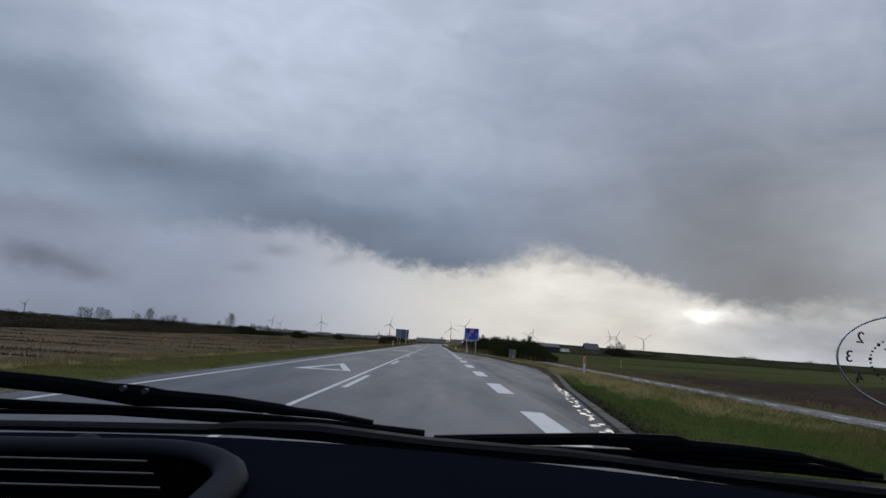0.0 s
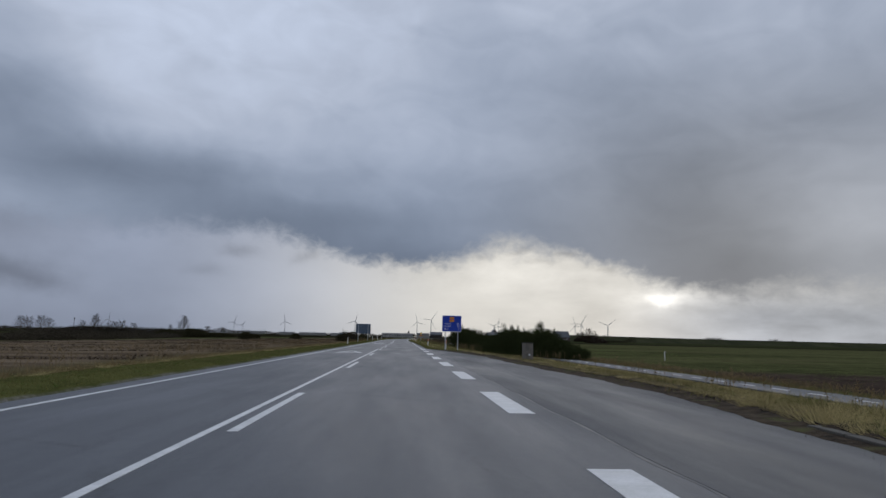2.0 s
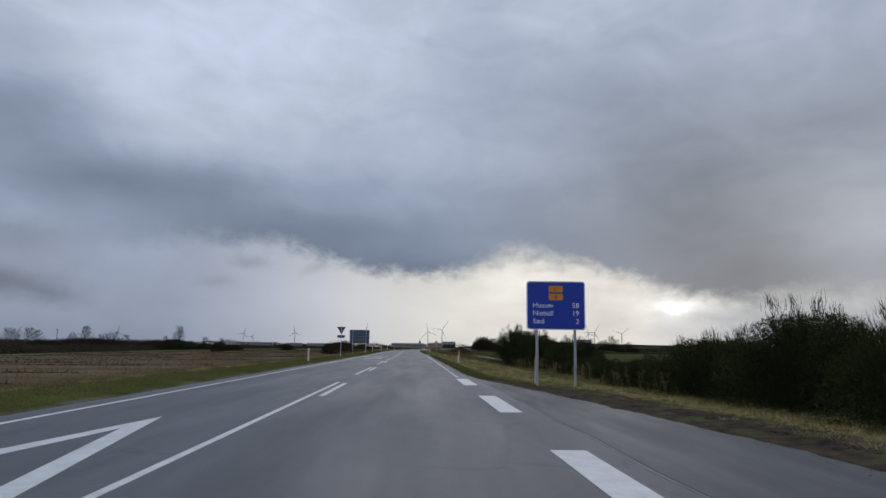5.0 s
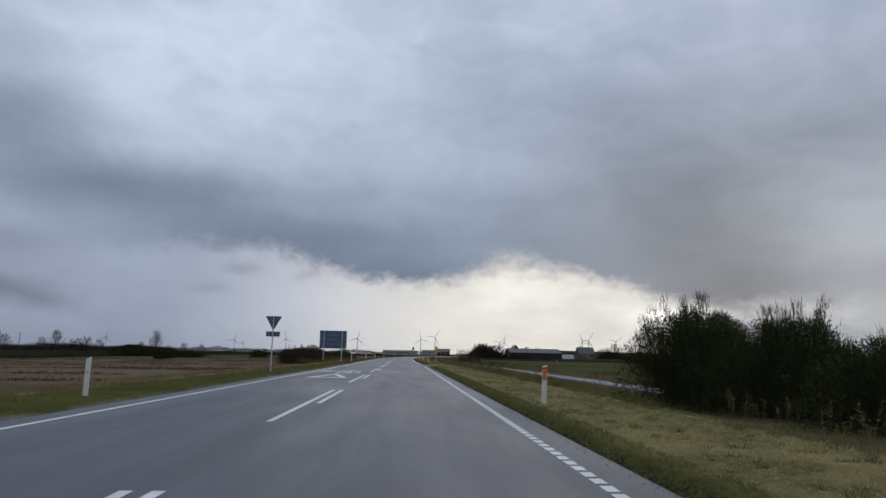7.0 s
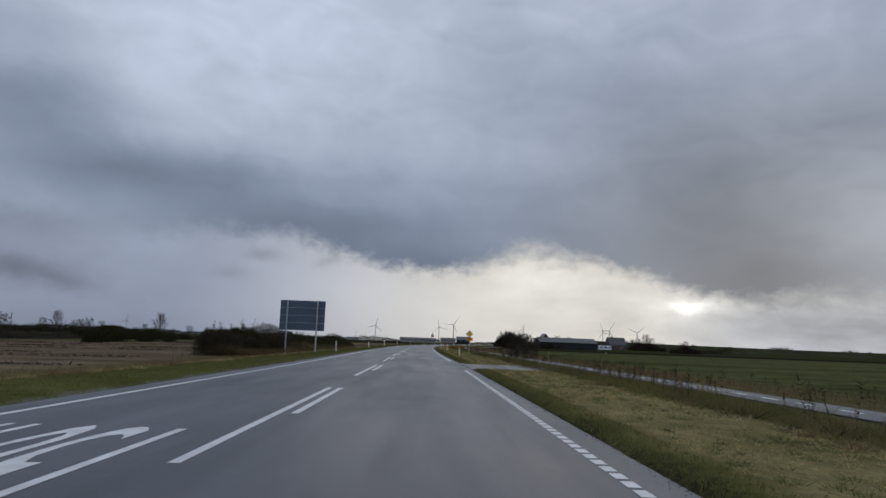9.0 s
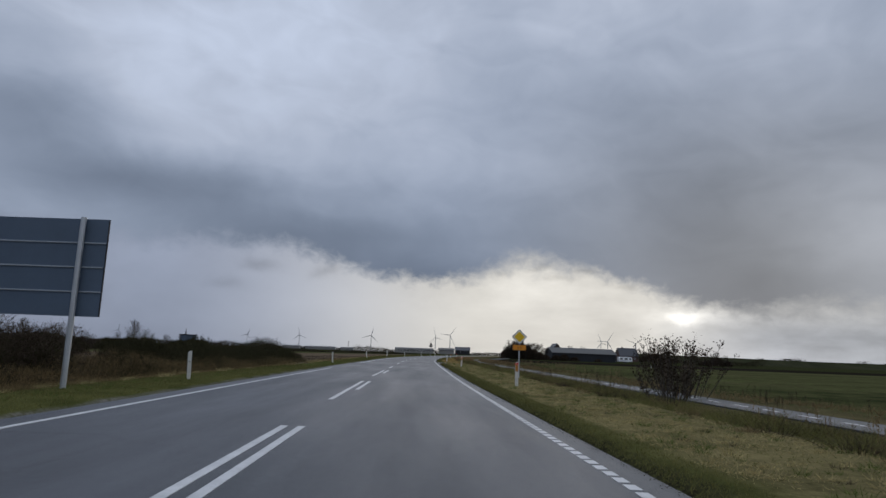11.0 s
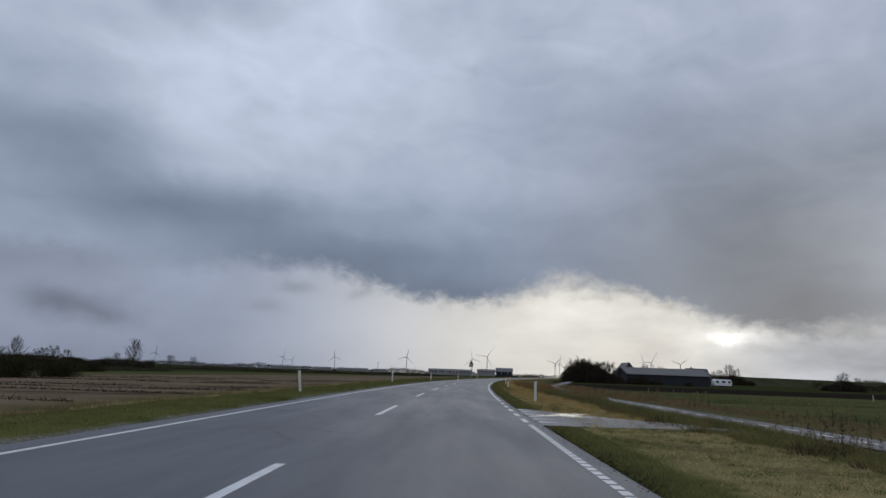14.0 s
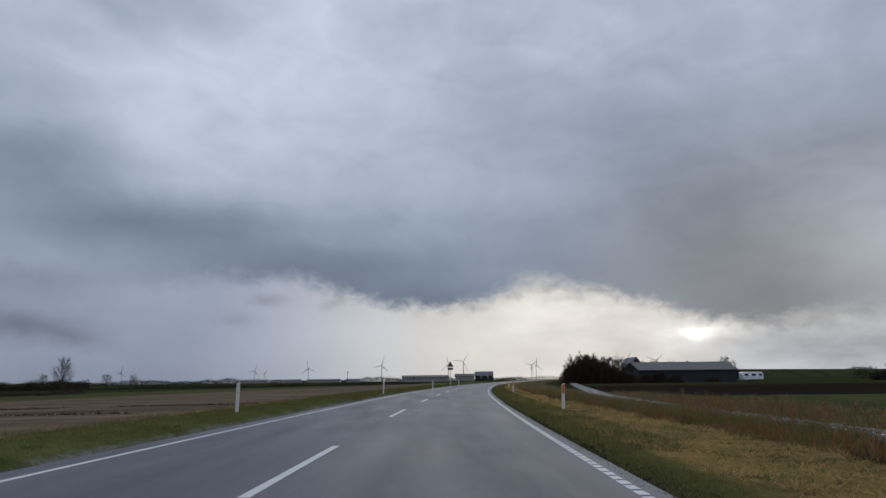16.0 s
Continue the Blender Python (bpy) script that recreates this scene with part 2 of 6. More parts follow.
def asphalt(name, lo, hi, gloss, shade=1.0):
    """Worn bitumen: stone grain, wheel tracks along the way, damp patches, hairline cracks."""
    m, n, b = material(name, 0.5)
    p = place(n)
    x, y, z = n.split(p)
    grain = n.noise(p, 38.0, 3, 0.75)
    coarse = n.noise(p, 7.0, 4, 0.7)
    patch = n.noise(n.vec(x, n.math("MULTIPLY", y, 0.10), 0.0), 0.9, 5, 0.6)
    damp = n.noise(n.vec(x, n.math("MULTIPLY", y, 0.3), 0.0), 0.35, 4, 0.6)
    v = n.nodes.new("ShaderNodeTexVoronoi")
    v.feature = "DISTANCE_TO_EDGE"
    n.put(v.inputs["Vector"], n.vec(n.math("ADD", x, n.math("MULTIPLY", n.math("SUBTRACT", coarse, 0.5), 0.7)), n.math("ADD", n.math("MULTIPLY", y, 0.55), n.math("MULTIPLY", n.math("SUBTRACT", grain, 0.5), 0.25)), 0))
    v.inputs["Scale"].default_value = 0.32
    crack = n.math("MULTIPLY", n.span(v.outputs["Distance"], 0.010, 0.002), n.span(n.noise(p, 0.12, 3), 0.52, 0.62))
    f = n.math("ADD", n.math("MULTIPLY", grain, 0.40), n.math("ADD", n.math("MULTIPLY", patch, 0.35), n.math("MULTIPLY", coarse, 0.25)))
    col = n.mix(n.span(f, 0.34, 0.66), tuple(shade * c for c in (0.020, 0.023, 0.028)), tuple(shade * c for c in (0.056, 0.060, 0.068)))
    col = n.mix(n.span(damp, 0.52, 0.68), col, n.mix(1.0, col, (0.62, 0.63, 0.66), "MULTIPLY"))
    col = n.mix(n.math("MULTIPLY", crack, 0.45), col, (0.008, 0.008, 0.009))
    n.put(b.inputs["Base Color"], col)
    n.put(b.inputs["Roughness"], n.span(n.math("ADD", n.math("MULTIPLY", patch, 0.5), n.math("MULTIPLY", damp, 0.5)), 0.35, 0.65, hi, lo))
    b.inputs["Specular IOR Level"].default_value = gloss
    bump(n, b, n.math("SUBTRACT", n.math("ADD", grain, n.math("MULTIPLY", coarse, 0.6)), crack), 0.55, 0.008)
    return m


def ground_material():
    """Fields and verges, by the distance from the road's axis (stored on the mesh as 'off') and patchy growth."""
    m, n, b = material("grassland", 1.0)
    b.inputs["Specular IOR Level"].default_value = 0.0
    at = n.nodes.new("ShaderNodeAttribute")
    at.attribute_name = "off"
    p = place(n)
    big, mid, fine = n.noise(p, 0.05, 5, 0.6), n.noise(p, 0.45, 5, 0.65), n.noise(p, 9.0, 4, 0.7)
    rows = n.noise(n.vec(n.math("MULTIPLY", n.split(p)[0], 1.2), n.math("MULTIPLY", n.split(p)[1], 0.05), 0), 1.0, 4, 0.6)
    furrow = n.noise(n.vec(n.math("MULTIPLY", n.split(p)[0], 0.035), n.math("MULTIPLY", n.split(p)[1], 0.28), 0), 1.0, 5, 0.65)
    off = n.math("ADD", at.outputs["Fac"], n.math("MULTIPLY", n.math("SUBTRACT", mid, 0.5), 2.4))
    wide = n.math("ADD", off, n.math("MULTIPLY", n.math("SUBTRACT", big, 0.5), 26.0))
    green = n.mix(n.span(mid, 0.3, 0.7), (0.036, 0.042, 0.013), (0.094, 0.092, 0.032))
    clod = n.span(n.math("ADD", mid, n.math("MULTIPLY", fine, 0.4)), 0.45, 0.95)
    north = n.split(p)[1]
    mown = n.mix(n.span(north, 255, 285), n.mix(clod, (0.055, 0.050, 0.022), (0.205, 0.168, 0.078)), n.mix(clod, (0.060, 0.046, 0.016), (0.21, 0.14, 0.055)))
    mown = n.mix(n.span(n.math("ADD", north, n.math("MULTIPLY", mid, 14)), 38, 24), mown, n.mix(clod, (0.026, 0.034, 0.010), (0.072, 0.080, 0.026)))
    rough = n.mix(n.span(mid, 0.3, 0.7), (0.040, 0.037, 0.018), (0.110, 0.092, 0.046))
    stubble = n.mix(n.span(n.math("ADD", n.math("MULTIPLY", furrow, 0.7), n.math("MULTIPLY", mid, 0.3)), 0.36, 0.62), (0.050, 0.037, 0.026), (0.155, 0.118, 0.080))
    streak = n.noise(n.vec(n.math("MULTIPLY", n.split(p)[0], 0.016), n.math("MULTIPLY", n.split(p)[1], 0.055), 3.0), 1.0, 6, 0.62)
    tuft = n.math("ADD", n.math("MULTIPLY", streak, 0.45), n.math("ADD", n.math("MULTIPLY", furrow, 0.15), n.math("MULTIPLY", mid, 0.40)))
    meadow = n.mix(n.span(tuft, 0.38, 0.62), (0.021, 0.025, 0.011), (0.092, 0.092, 0.038))
    meadow = n.mix(n.math("MULTIPLY", n.span(n.math("ADD", n.math("MULTIPLY", streak, 0.6), n.math("MULTIPLY", big, 0.4)), 0.52, 0.64), 0.75), meadow, (0.062, 0.050, 0.028))
    bankside = n.mix(n.span(furrow, 0.35, 0.65), (0.016, 0.019, 0.008), (0.036, 0.039, 0.016))
    soil = n.mix(n.span(rows, 0.3, 0.7), (0.009, 0.008, 0.006), (0.022, 0.018, 0.014))
    ploughed = n.mix(n.span(mid, 0.3, 0.7), (0.024, 0.018, 0.014), (0.060, 0.044, 0.034))
    grit = n.mix(n.span(fine, 0.3, 0.7), (0.06, 0.055, 0.05), (0.17, 0.16, 0.145))
    # right of the road
    tight = n.math("ADD", at.outputs["Fac"], n.math("MULTIPLY", n.math("SUBTRACT", mid, 0.5), 1.0))
    c = n.mix(n.span(tight, 2.75, 3.35), green, mown)
    c = n.mix(n.span(off, 5.6, 6.6), c, rough)
    c = n.mix(n.span(off, 12.5, 15.0), c, meadow)
    along = n.math("ADD", n.split(p)[1], n.math("ADD", n.math("MULTIPLY", n.split(p)[0], 0.12), n.math("MULTIPLY", n.math("SUBTRACT", mid, 0.5), 3.0)))
    c = n.mix(n.math("MULTIPLY", n.span(along, 347, 350), n.span(off, 12.5, 16)), c, soil)
    c = n.mix(n.math("MULTIPLY", n.span(along, 425, 432), n.span(off, 12.5, 16)), c, bankside)
    c = n.mix(n.math("MULTIPLY", n.span(along, 66, 62), n.span(off, 13.6, 14.4)), c, ploughed)
    verge = n.nodes.new("ShaderNodeAttribute")
    verge.attribute_name = "edge"
    brink = n.math("ADD", verge.outputs["Fac"], n.math("MULTIPLY", n.math("SUBTRACT", mid, 0.5), 0.9))
    c = n.mix(n.math("MULTIPLY", n.span(brink, n.span(n.split(p)[1], 86, 112, 1.35, 0.50), n.span(n.split(p)[1], 86, 112, 0.8, 0.12)), n.span(fine, 0.75, 0.35)), c, soil)
    # left of the road
    d = n.mix(n.span(off, -9.2, -10.6), green, rough)
    d = n.mix(n.span(off, -13, -16), d, stubble)
    d = n.mix(n.span(wide, -62, -70), d, meadow)
    d = n.mix(n.span(wide, -150, -170), d, bankside)
    c = n.mix(n.span(at.outputs["Fac"], -2, -3), c, d)
    c = n.mix(n.math("MULTIPLY", n.span(n.math("ABSOLUTE", n.math("ADD", n.math("ADD", at.outputs["Fac"], n.math("MULTIPLY", n.math("SUBTRACT", mid, 0.5), 0.8)), 2.1)), 4.95, 4.70), n.math("MULTIPLY", n.span(at.outputs["Fac"], -2, -3), n.span(fine, 0.3, 0.5))), c, grit)
    n.put(b.inputs["Base Color"], n.mix(n.math("MULTIPLY", n.span(fine, 0.65, 0.3), 0.5), c, n.mix(1.0, c, (0.45, 0.45, 0.45), "MULTIPLY")))
    bump(n, b, n.math("ADD", n.math("MULTIPLY", mid, 0.8), n.math("MULTIPLY", fine, 0.35)), 0.9, 0.12)
    return m


M_ROAD, M_PATH, M_GROUND = asphalt("damp_asphalt", 0.48, 0.66, 0.42), asphalt("path_asphalt", 0.52, 0.75, 0.28), ground_material()
M_LAYBY = asphalt("old_lay_by_asphalt", 0.46, 0.72, 0.30, 0.8)
M_TAR = plain("bitumen_seal", (0.022, 0.024, 0.028), 0.5, 0, 0.3, 3, 0.4, 40)
M_LINE = plain("road_paint", (0.40, 0.40, 0.395), 0.55, 0, 0.32, 3.0, 0.3, 60)
M_KERB = plain("old_concrete", (0.050, 0.045, 0.036), 0.9, 0, 0.5, 2.0, 0.4, 30)
M_GRASS = leafy("grass_blades", (0.062, 0.064, 0.022), (0.170, 0.158, 0.058), thin=0.5)
M_STRAW = leafy("mown_straw", (0.17, 0.138, 0.058), (0.47, 0.385, 0.185), thin=0.5)
M_HAY = leafy("cut_hay", (0.22, 0.145, 0.055), (0.48, 0.33, 0.14), thin=0.5)
M_LUSH = leafy("lush_grass", (0.042, 0.064, 0.015), (0.125, 0.155, 0.044), thin=0.5)
M_DRY = leafy("dry_stems", (0.070, 0.052, 0.026), (0.23, 0.165, 0.085), thin=0.5)
M_RUST = leafy("rust_grass", (0.11, 0.055, 0.024), (0.26, 0.15, 0.07), thin=0.5)
M_BROOM = leafy("broom_shoots", (0.016, 0.022, 0.009), (0.048, 0.055, 0.022))
M_TWIG = leafy("bare_twigs", (0.020, 0.015, 0.011), (0.065, 0.050, 0.036))
M_HEDGE = leafy("hedge_leaves", (0.016, 0.017, 0.010), (0.055, 0.050, 0.026))
M_FAR = leafy("far_hedge_twigs", (0.026, 0.024, 0.019), (0.072, 0.060, 0.042))
M_BARK = plain("bark", (0.045, 0.036, 0.028), 0.9, 0, 0.4, 6, 0.5, 25)
M_GALV = plain("galvanised_steel", (0.46, 0.48, 0.50), 0.45, 0.75, 0.15, 3, 0.1, 30)
M_RAIL = plain("pale_sign_rail", (0.30, 0.33, 0.36), 0.5, 0.3, 0.1, 2, 0.1, 30)
M_BACK = plain("grey_sign_back", (0.075, 0.105, 0.15), 0.6, 0.0, 0.15, 1.2, 0.1, 30)
M_BLUE = plain("blue_sign_sheet", (0.012, 0.045, 0.36), 0.45, 0, 0.12, 1.5, 0.05, 50)
M_WHITE = plain("white_sign_sheet", (0.75, 0.76, 0.77), 0.45, 0, 0.08, 2, 0.05, 50)
M_ORANGE = plain("orange_sign_sheet", (0.66, 0.24, 0.015), 0.45, 0, 0.1, 3, 0.05, 50)
M_YELLOW = plain("yellow_sign_sheet", (0.80, 0.50, 0.02), 0.45, 0, 0.1, 3, 0.05, 50)
M_BLACK = plain("black_plastic", (0.02, 0.02, 0.022), 0.5, 0, 0.2, 4, 0.1, 50)
M_POST = plain("white_post_plastic", (0.58, 0.565, 0.52), 0.55, 0, 0.2, 5, 0.1, 40)
M_RED = plain("red_reflector", (0.60, 0.05, 0.03), 0.3, 0, 0.1, 8, 0.05, 40)
M_AMBER = plain("amber_reflector", (0.42, 0.17, 0.025), 0.3, 0, 0.1, 8, 0.05, 40)
M_TURBINE = plain("turbine_paint", (0.30, 0.31, 0.33), 0.5, 0, 0.06, 0.1, 0.0)


# ---- mesh helpers ----
def thing(name, label, category, group="", m=None, kind=""):
    ob = new(name)
    ob.empty_display_size = 0.2
    if m is not None:
        ob.matrix_world = m
    return tagged(ob, label, category, group, kind)


def solid(name, bm, mat, parent=None, label=""):
    """Links a bmesh as one mesh object, under a thing or a part."""
    me = bpy.data.meshes.new(name)
    bm.to_mesh(me)
    bm.free()
    for k in mat if isinstance(mat, (list, tuple)) else (mat,):
        me.materials.append(k)
    ob = new(name, me)
    if parent is not None:
        ob.parent = parent
    return tagged(ob, label)


def box(bm, x0, x1, y0, y1, z0, z1, bevel=0.0, m=None):
    made = bmesh.ops.create_cube(bm, size=1.0)["verts"]
    for v in made:
        v.co = Vector(((x0 + x1) / 2 + v.co.x * (x1 - x0), (y0 + y1) / 2 + v.co.y * (y1 - y0), (z0 + z1) / 2 + v.co.z * (z1 - z0)))
    if bevel:
        edges = list({e for v in made for e in v.link_edges})
        made = bmesh.ops.bevel(bm, geom=edges, offset=bevel, segments=2, affect="EDGES", profile=0.6)["verts"]
    if m is not None:
        bmesh.ops.transform(bm, matrix=m, verts=list({v for v in made}))
    return bm


def boxes(*rows, bevel=0.0):
    bm = bmesh.new()
    for r in rows:
        box(bm, *r, bevel=bevel)
    return bm


def tube(bm, a, b, r0, r1=None, seg=8):
    """A tapered round bar from a to b."""
    a, b = Vector(a), Vector(b)
    r1 = r0 if r1 is None else r1
    q = (b - a).to_track_quat("Z", "Y").to_matrix().to_4x4()
    m = Matrix.Translation((a + b) / 2) @ q
    bmesh.ops.create_cone(bm, cap_ends=True, segments=seg, radius1=r0, radius2=max(r1, 0.0005), depth=(b - a).length, matrix=m)
    return bm


def prism(outline, y0, y1, bm=None):
    """A flat outline of (x, z) pairs, thick from y0 to y1."""
    bm = bm or bmesh.new()
    f = [bm.verts.new((x, y0, z)) for x, z in outline]
    g = [bm.verts.new((x, y1, z)) for x, z in outline]
    k = len(outline)
    bm.faces.new(f)
    bm.faces.new(g[::-1])
    for i in range(k):
        bm.faces.new((f[i], g[i], g[(i + 1) % k], f[(i + 1) % k]))
    bmesh.ops.recalc_face_normals(bm, faces=bm.faces)
    return bm


def rounded(w, h, r, n=5):
    """Outline of a rounded rectangle centred on the origin."""
    pts = []
    for cx, cz, a0 in ((w / 2 - r, h / 2 - r, 0), (-w / 2 + r, h / 2 - r, 90), (-w / 2 + r, -h / 2 + r, 180), (w / 2 - r, -h / 2 + r, 270)):
        for i in range(n):
            a = radians(a0 + 90 * i / (n - 1))
            pts.append((cx + r * math.cos(a), cz + r * math.sin(a)))
    return pts


def raw(name, verts, faces, mat, parent=None, smooth=False, label=""):
    me = bpy.data.meshes.new(name)
    me.from_pydata(np.asarray(verts).tolist() if isinstance(verts, np.ndarray) else verts, [], faces.tolist() if isinstance(faces, np.ndarray) else faces)
    me.materials.append(mat)
    if smooth:
        me.polygons.foreach_set("use_smooth", [True] * len(me.polygons))
    ob = new(name, me)
    if parent is not None:
        ob.parent = parent
    return tagged(ob, label)


rng = np.random.default_rng(7)


def ribbons(base, way, length, width, droop=0.15, slim=False):
    """Tapered two-step blades as arrays of vertices and faces."""
    k = len(base)
    way = way / np.linalg.norm(way, axis=1, keepdims=True)
    side = np.cross(way, rng.normal(size=(k, 3)))
    side /= np.linalg.norm(side, axis=1, keepdims=True) + 1e-9
    length, width = np.broadcast_to(length, (k,))[:, None], np.broadcast_to(width, (k,))[:, None]
    mid = base + way * length * 0.55
    lean = rng.normal(size=(k, 3)) * np.array([1, 1, 0.3])
    tip = base + way * length + lean * length * droop
    if slim:
        v = np.stack([base - side * width / 2, base + side * width / 2, tip], 1).reshape(-1, 3)
        return v, np.arange(3 * k).reshape(k, 3), 0
    v = np.stack([base - side * width / 2, base + side * width / 2, mid + side * width * 0.4, mid - side * width * 0.4, tip], 1).reshape(-1, 3)
    i = np.arange(k)[:, None] * 5
    return v, np.concatenate([i + np.array([[0, 1, 2, 3]]), i + np.array([[3, 2, 4, 4]])], 0), k


def blade_mesh(name, sets, mat, parent=None, label=""):
    """One mesh of many ribbons."""
    vs, quads, tris, n0 = [], [], [], 0
    for v, f, k in sets:
        vs.append(v)
        if k:
            quads.append(f[:k] + n0)
        tris.append(f[k:, :3] + n0)
        n0 += len(v)
    v, q, t = np.concatenate(vs), np.concatenate(quads) if quads else np.zeros((0, 4), int), np.concatenate(tris)
    me = bpy.data.meshes.new(name)
    me.vertices.add(len(v))
    me.vertices.foreach_set("co", v.astype(np.float32).ravel())
    me.loops.add(q.size + t.size)
    me.loops.foreach_set("vertex_index", np.concatenate([q.ravel(), t.ravel()]).astype(np.int32))
    me.polygons.add(len(q) + len(t))
    me.polygons.foreach_set("loop_start", np.concatenate([np.arange(len(q)) * 4, q.size + np.arange(len(t)) * 3]).astype(np.int32))
    me.update(calc_edges=True)
    me.validate()
    me.materials.append(mat)
    ob = new(name, me)
    if parent is not None:
        ob.parent = parent
    return tagged(ob, label)


# ---- the road's line ----
def bend(y):
    """Sideways shift of the road's axis: straight, then a wide curve to the right."""
    y = np.asarray(y, float)
    d, q = np.clip(y - 262, 0, 238), np.clip((y - 168) / 50, 0, 1)
    return 0.00080 * d * d / 2 - 0.42 * q * q * (3 - 2 * q) + np.clip(y - 500, 0, None) * 0.19 + 0.00035 * np.clip(y - 500, 0, 400) ** 2 / 2


def rise(y):
    """Height of the road: level, then a slight climb far off."""
    y = np.asarray(y, float)
    return 0.9 * np.clip((y - 330) / 400, 0, 1) ** 1.5


AXIS, LEFT_LINE, LEFT_EDGE = -2.45, -6.15, -6.75
BAY = np.array([(-60, 2.45), (2, 2.5), (11, 3.05), (22, 4.35), (31, 5.7), (40, 6.6), (46, 6.7), (53, 6.3), (62, 6.0), (71, 5.9), (78, 5.3), (88, 4.2), (97, 2.5), (113, 2.45), (145, 2.35), (215, 2.15), (256, 2.08), (290, 2.2), (330, 2.4), (5000, 2.5)])


def right_edge(y):
    return np.interp(y, BAY[:, 0], BAY[:, 1])


def right_line(y):
    return np.interp(y, [0, 110, 145, 215, 256, 290, 330], [1.95, 1.90, 1.86, 1.74, 1.74, 1.92, 2.08])


def lane_x(y):
    """Middle of the cycle path beside the road."""
    y = np.asarray(y, float)
    return np.interp(y, [-60, 60, 140, 240, 300, 324, 343, 402, 462, 600], [11.4, 11.2, 10.4, 9.4, 9.4, 11.2, 13.4, 24.4, 36, 66])


# ---- ground, road, cycle path ----
def lift(off, y):
    """Ground height by the distance from the road's axis line x = 0."""
    off, y = np.broadcast_arrays(np.asarray(off, float), np.asarray(y, float))
    r, z0 = right_edge(y), rise(y)
    d = np.clip(off - r, 0, None)
    far = np.interp(off, [6.0, 7.2, 7.8, 8.4, 12.5, 14, 18, 40, 300], [0.05, -0.10, -0.14, -0.10, -0.10, -0.14, -0.3, -0.3, -0.1])
    zr = np.interp(d, [0, 0.22, 1.2], [-0.03, 0.055, 0.06])
    zr = np.where(d > 1.2, np.minimum(0.06, np.interp(d, [1.2, 3.2], [0.0, 1.0]) * (far - 0.06) + 0.06), zr)
    e = np.clip(LEFT_EDGE - off, 0, None)
    zl = np.interp(e, [0, 0.3, 1.5, 3.0, 5.0, 7.0, 20, 55, 100, 140, 300], [-0.03, 0.04, 0.07, 0.02, -0.30, -0.25, -0.40, -0.9, -1.7, -2.2, -2.5])
    gate = np.interp(y, [260.2, 262.5, 270, 272.2], [0, 1, 1, 0]) + np.interp(y, [173, 175.5, 181, 184], [0, 1, 1, 0])
    zr = zr + gate * np.interp(off, [8.6, 9.2], [1, 0]) * (-0.04 - zr)
    bank = np.interp(y, [255, 330], [0.0, 0.22]) * np.interp(e, [0.0, 0.8, 4, 9], [0, 1, 1, 0])
    z = np.where(off > r, zr, zl + bank) + z0 * np.interp(np.abs(off), [10, 60], [1, 0.6])
    return np.where((off >= LEFT_EDGE) & (off <= r), z0 - 0.10, z)


def build_ground():
    ys = np.concatenate([[-400, -150, -60, -30], np.arange(-20, 420, 2.5), np.arange(420, 760, 20), [800, 900, 1100, 1500, 2200, 3200, 4600, 6500]])
    left = np.concatenate([-np.geomspace(4500, 16, 14), [-14, -12.5, -11.6, -10.6, -9.6, -8.6, -7.8, -7.25, -6.95]])
    right = [0.25, 0.6, 1.2, 2.1, 3.0, 3.8, 4.6, 5.4, 6.0, 6.6, 7.6, 9.5, 11, 13, 17, 24, 34, 50, 75, 110, 170, 280, 500, 900, 1700, 4500]
    verts, offs, brims = [], [], []
    for y in ys:
        r = float(right_edge(y))
        row = list(left) + [LEFT_EDGE, LEFT_EDGE + 0.12, r - 0.12, r] + [r + d for d in right]
        for o in row:
            z = float(lift(o, y))
            verts.append((o + float(bend(y)), y, z))
            offs.append(o)
            brims.append(o - r if o > 0 else 9.0)
    w = len(left) + 4 + len(right)
    faces = [(j * w + i, j * w + i + 1, (j + 1) * w + i + 1, (j + 1) * w + i) for j in range(len(ys) - 1) for i in range(w - 1)]
    ob = raw("ground", verts, faces, M_GROUND, smooth=True)
    ob.data.attributes.new("off", "FLOAT", "POINT").data.foreach_set("value", offs)
    ob.data.attributes.new("edge", "FLOAT", "POINT").data.foreach_set("value", brims)
    return tagged(ob, "flat grassland with mown verges, stubble and green meadow", "ground", kind="structure")


def strip(name, ys, lo, hi, top, depth, mat, parent=None, label=""):
    """A slab that follows the road between two sideways limits."""
    verts, faces = [], []
    for y in ys:
        a, b, z = lo(y) + float(bend(y)), hi(y) + float(bend(y)), float(rise(y)) + top
        verts += [(a, y, z), (b, y, z), (b, y, z - depth), (a, y, z - depth)]
    k = len(ys)
    for j in range(k - 1):
        for i in range(4):
            faces.append((4 * j + i, 4 * j + (i + 1) % 4, 4 * j + 4 + (i + 1) % 4, 4 * j + 4 + i))
    faces += [(3, 2, 1, 0), (4 * k - 4, 4 * k - 3, 4 * k - 2, 4 * k - 1)]
    return raw(name, verts, [f[::-1] for f in faces], mat, parent, label=label)


ground = build_ground()
ROAD_YS = np.concatenate([np.arange(-60, 440, 3.0), np.arange(440, 900, 12.0)])
road = tagged(strip("road", ROAD_YS, lambda y: LEFT_EDGE, lambda y: float(right_edge(y)), 0.0, 0.2, M_ROAD),
              "damp grey asphalt two-lane road with lay-by", "road", kind="structure")

LINE_TOP, LINE_DEEP = 0.006, 0.016


def line(name, y0, y1, x0, x1, step=3.0, label=""):
    ys = np.linspace(y0, y1, max(2, int(abs(y1 - y0) / step) + 1))
    return strip(name, ys, lambda y: x0, lambda y: x1, LINE_TOP, LINE_DEEP, M_LINE, road, label)


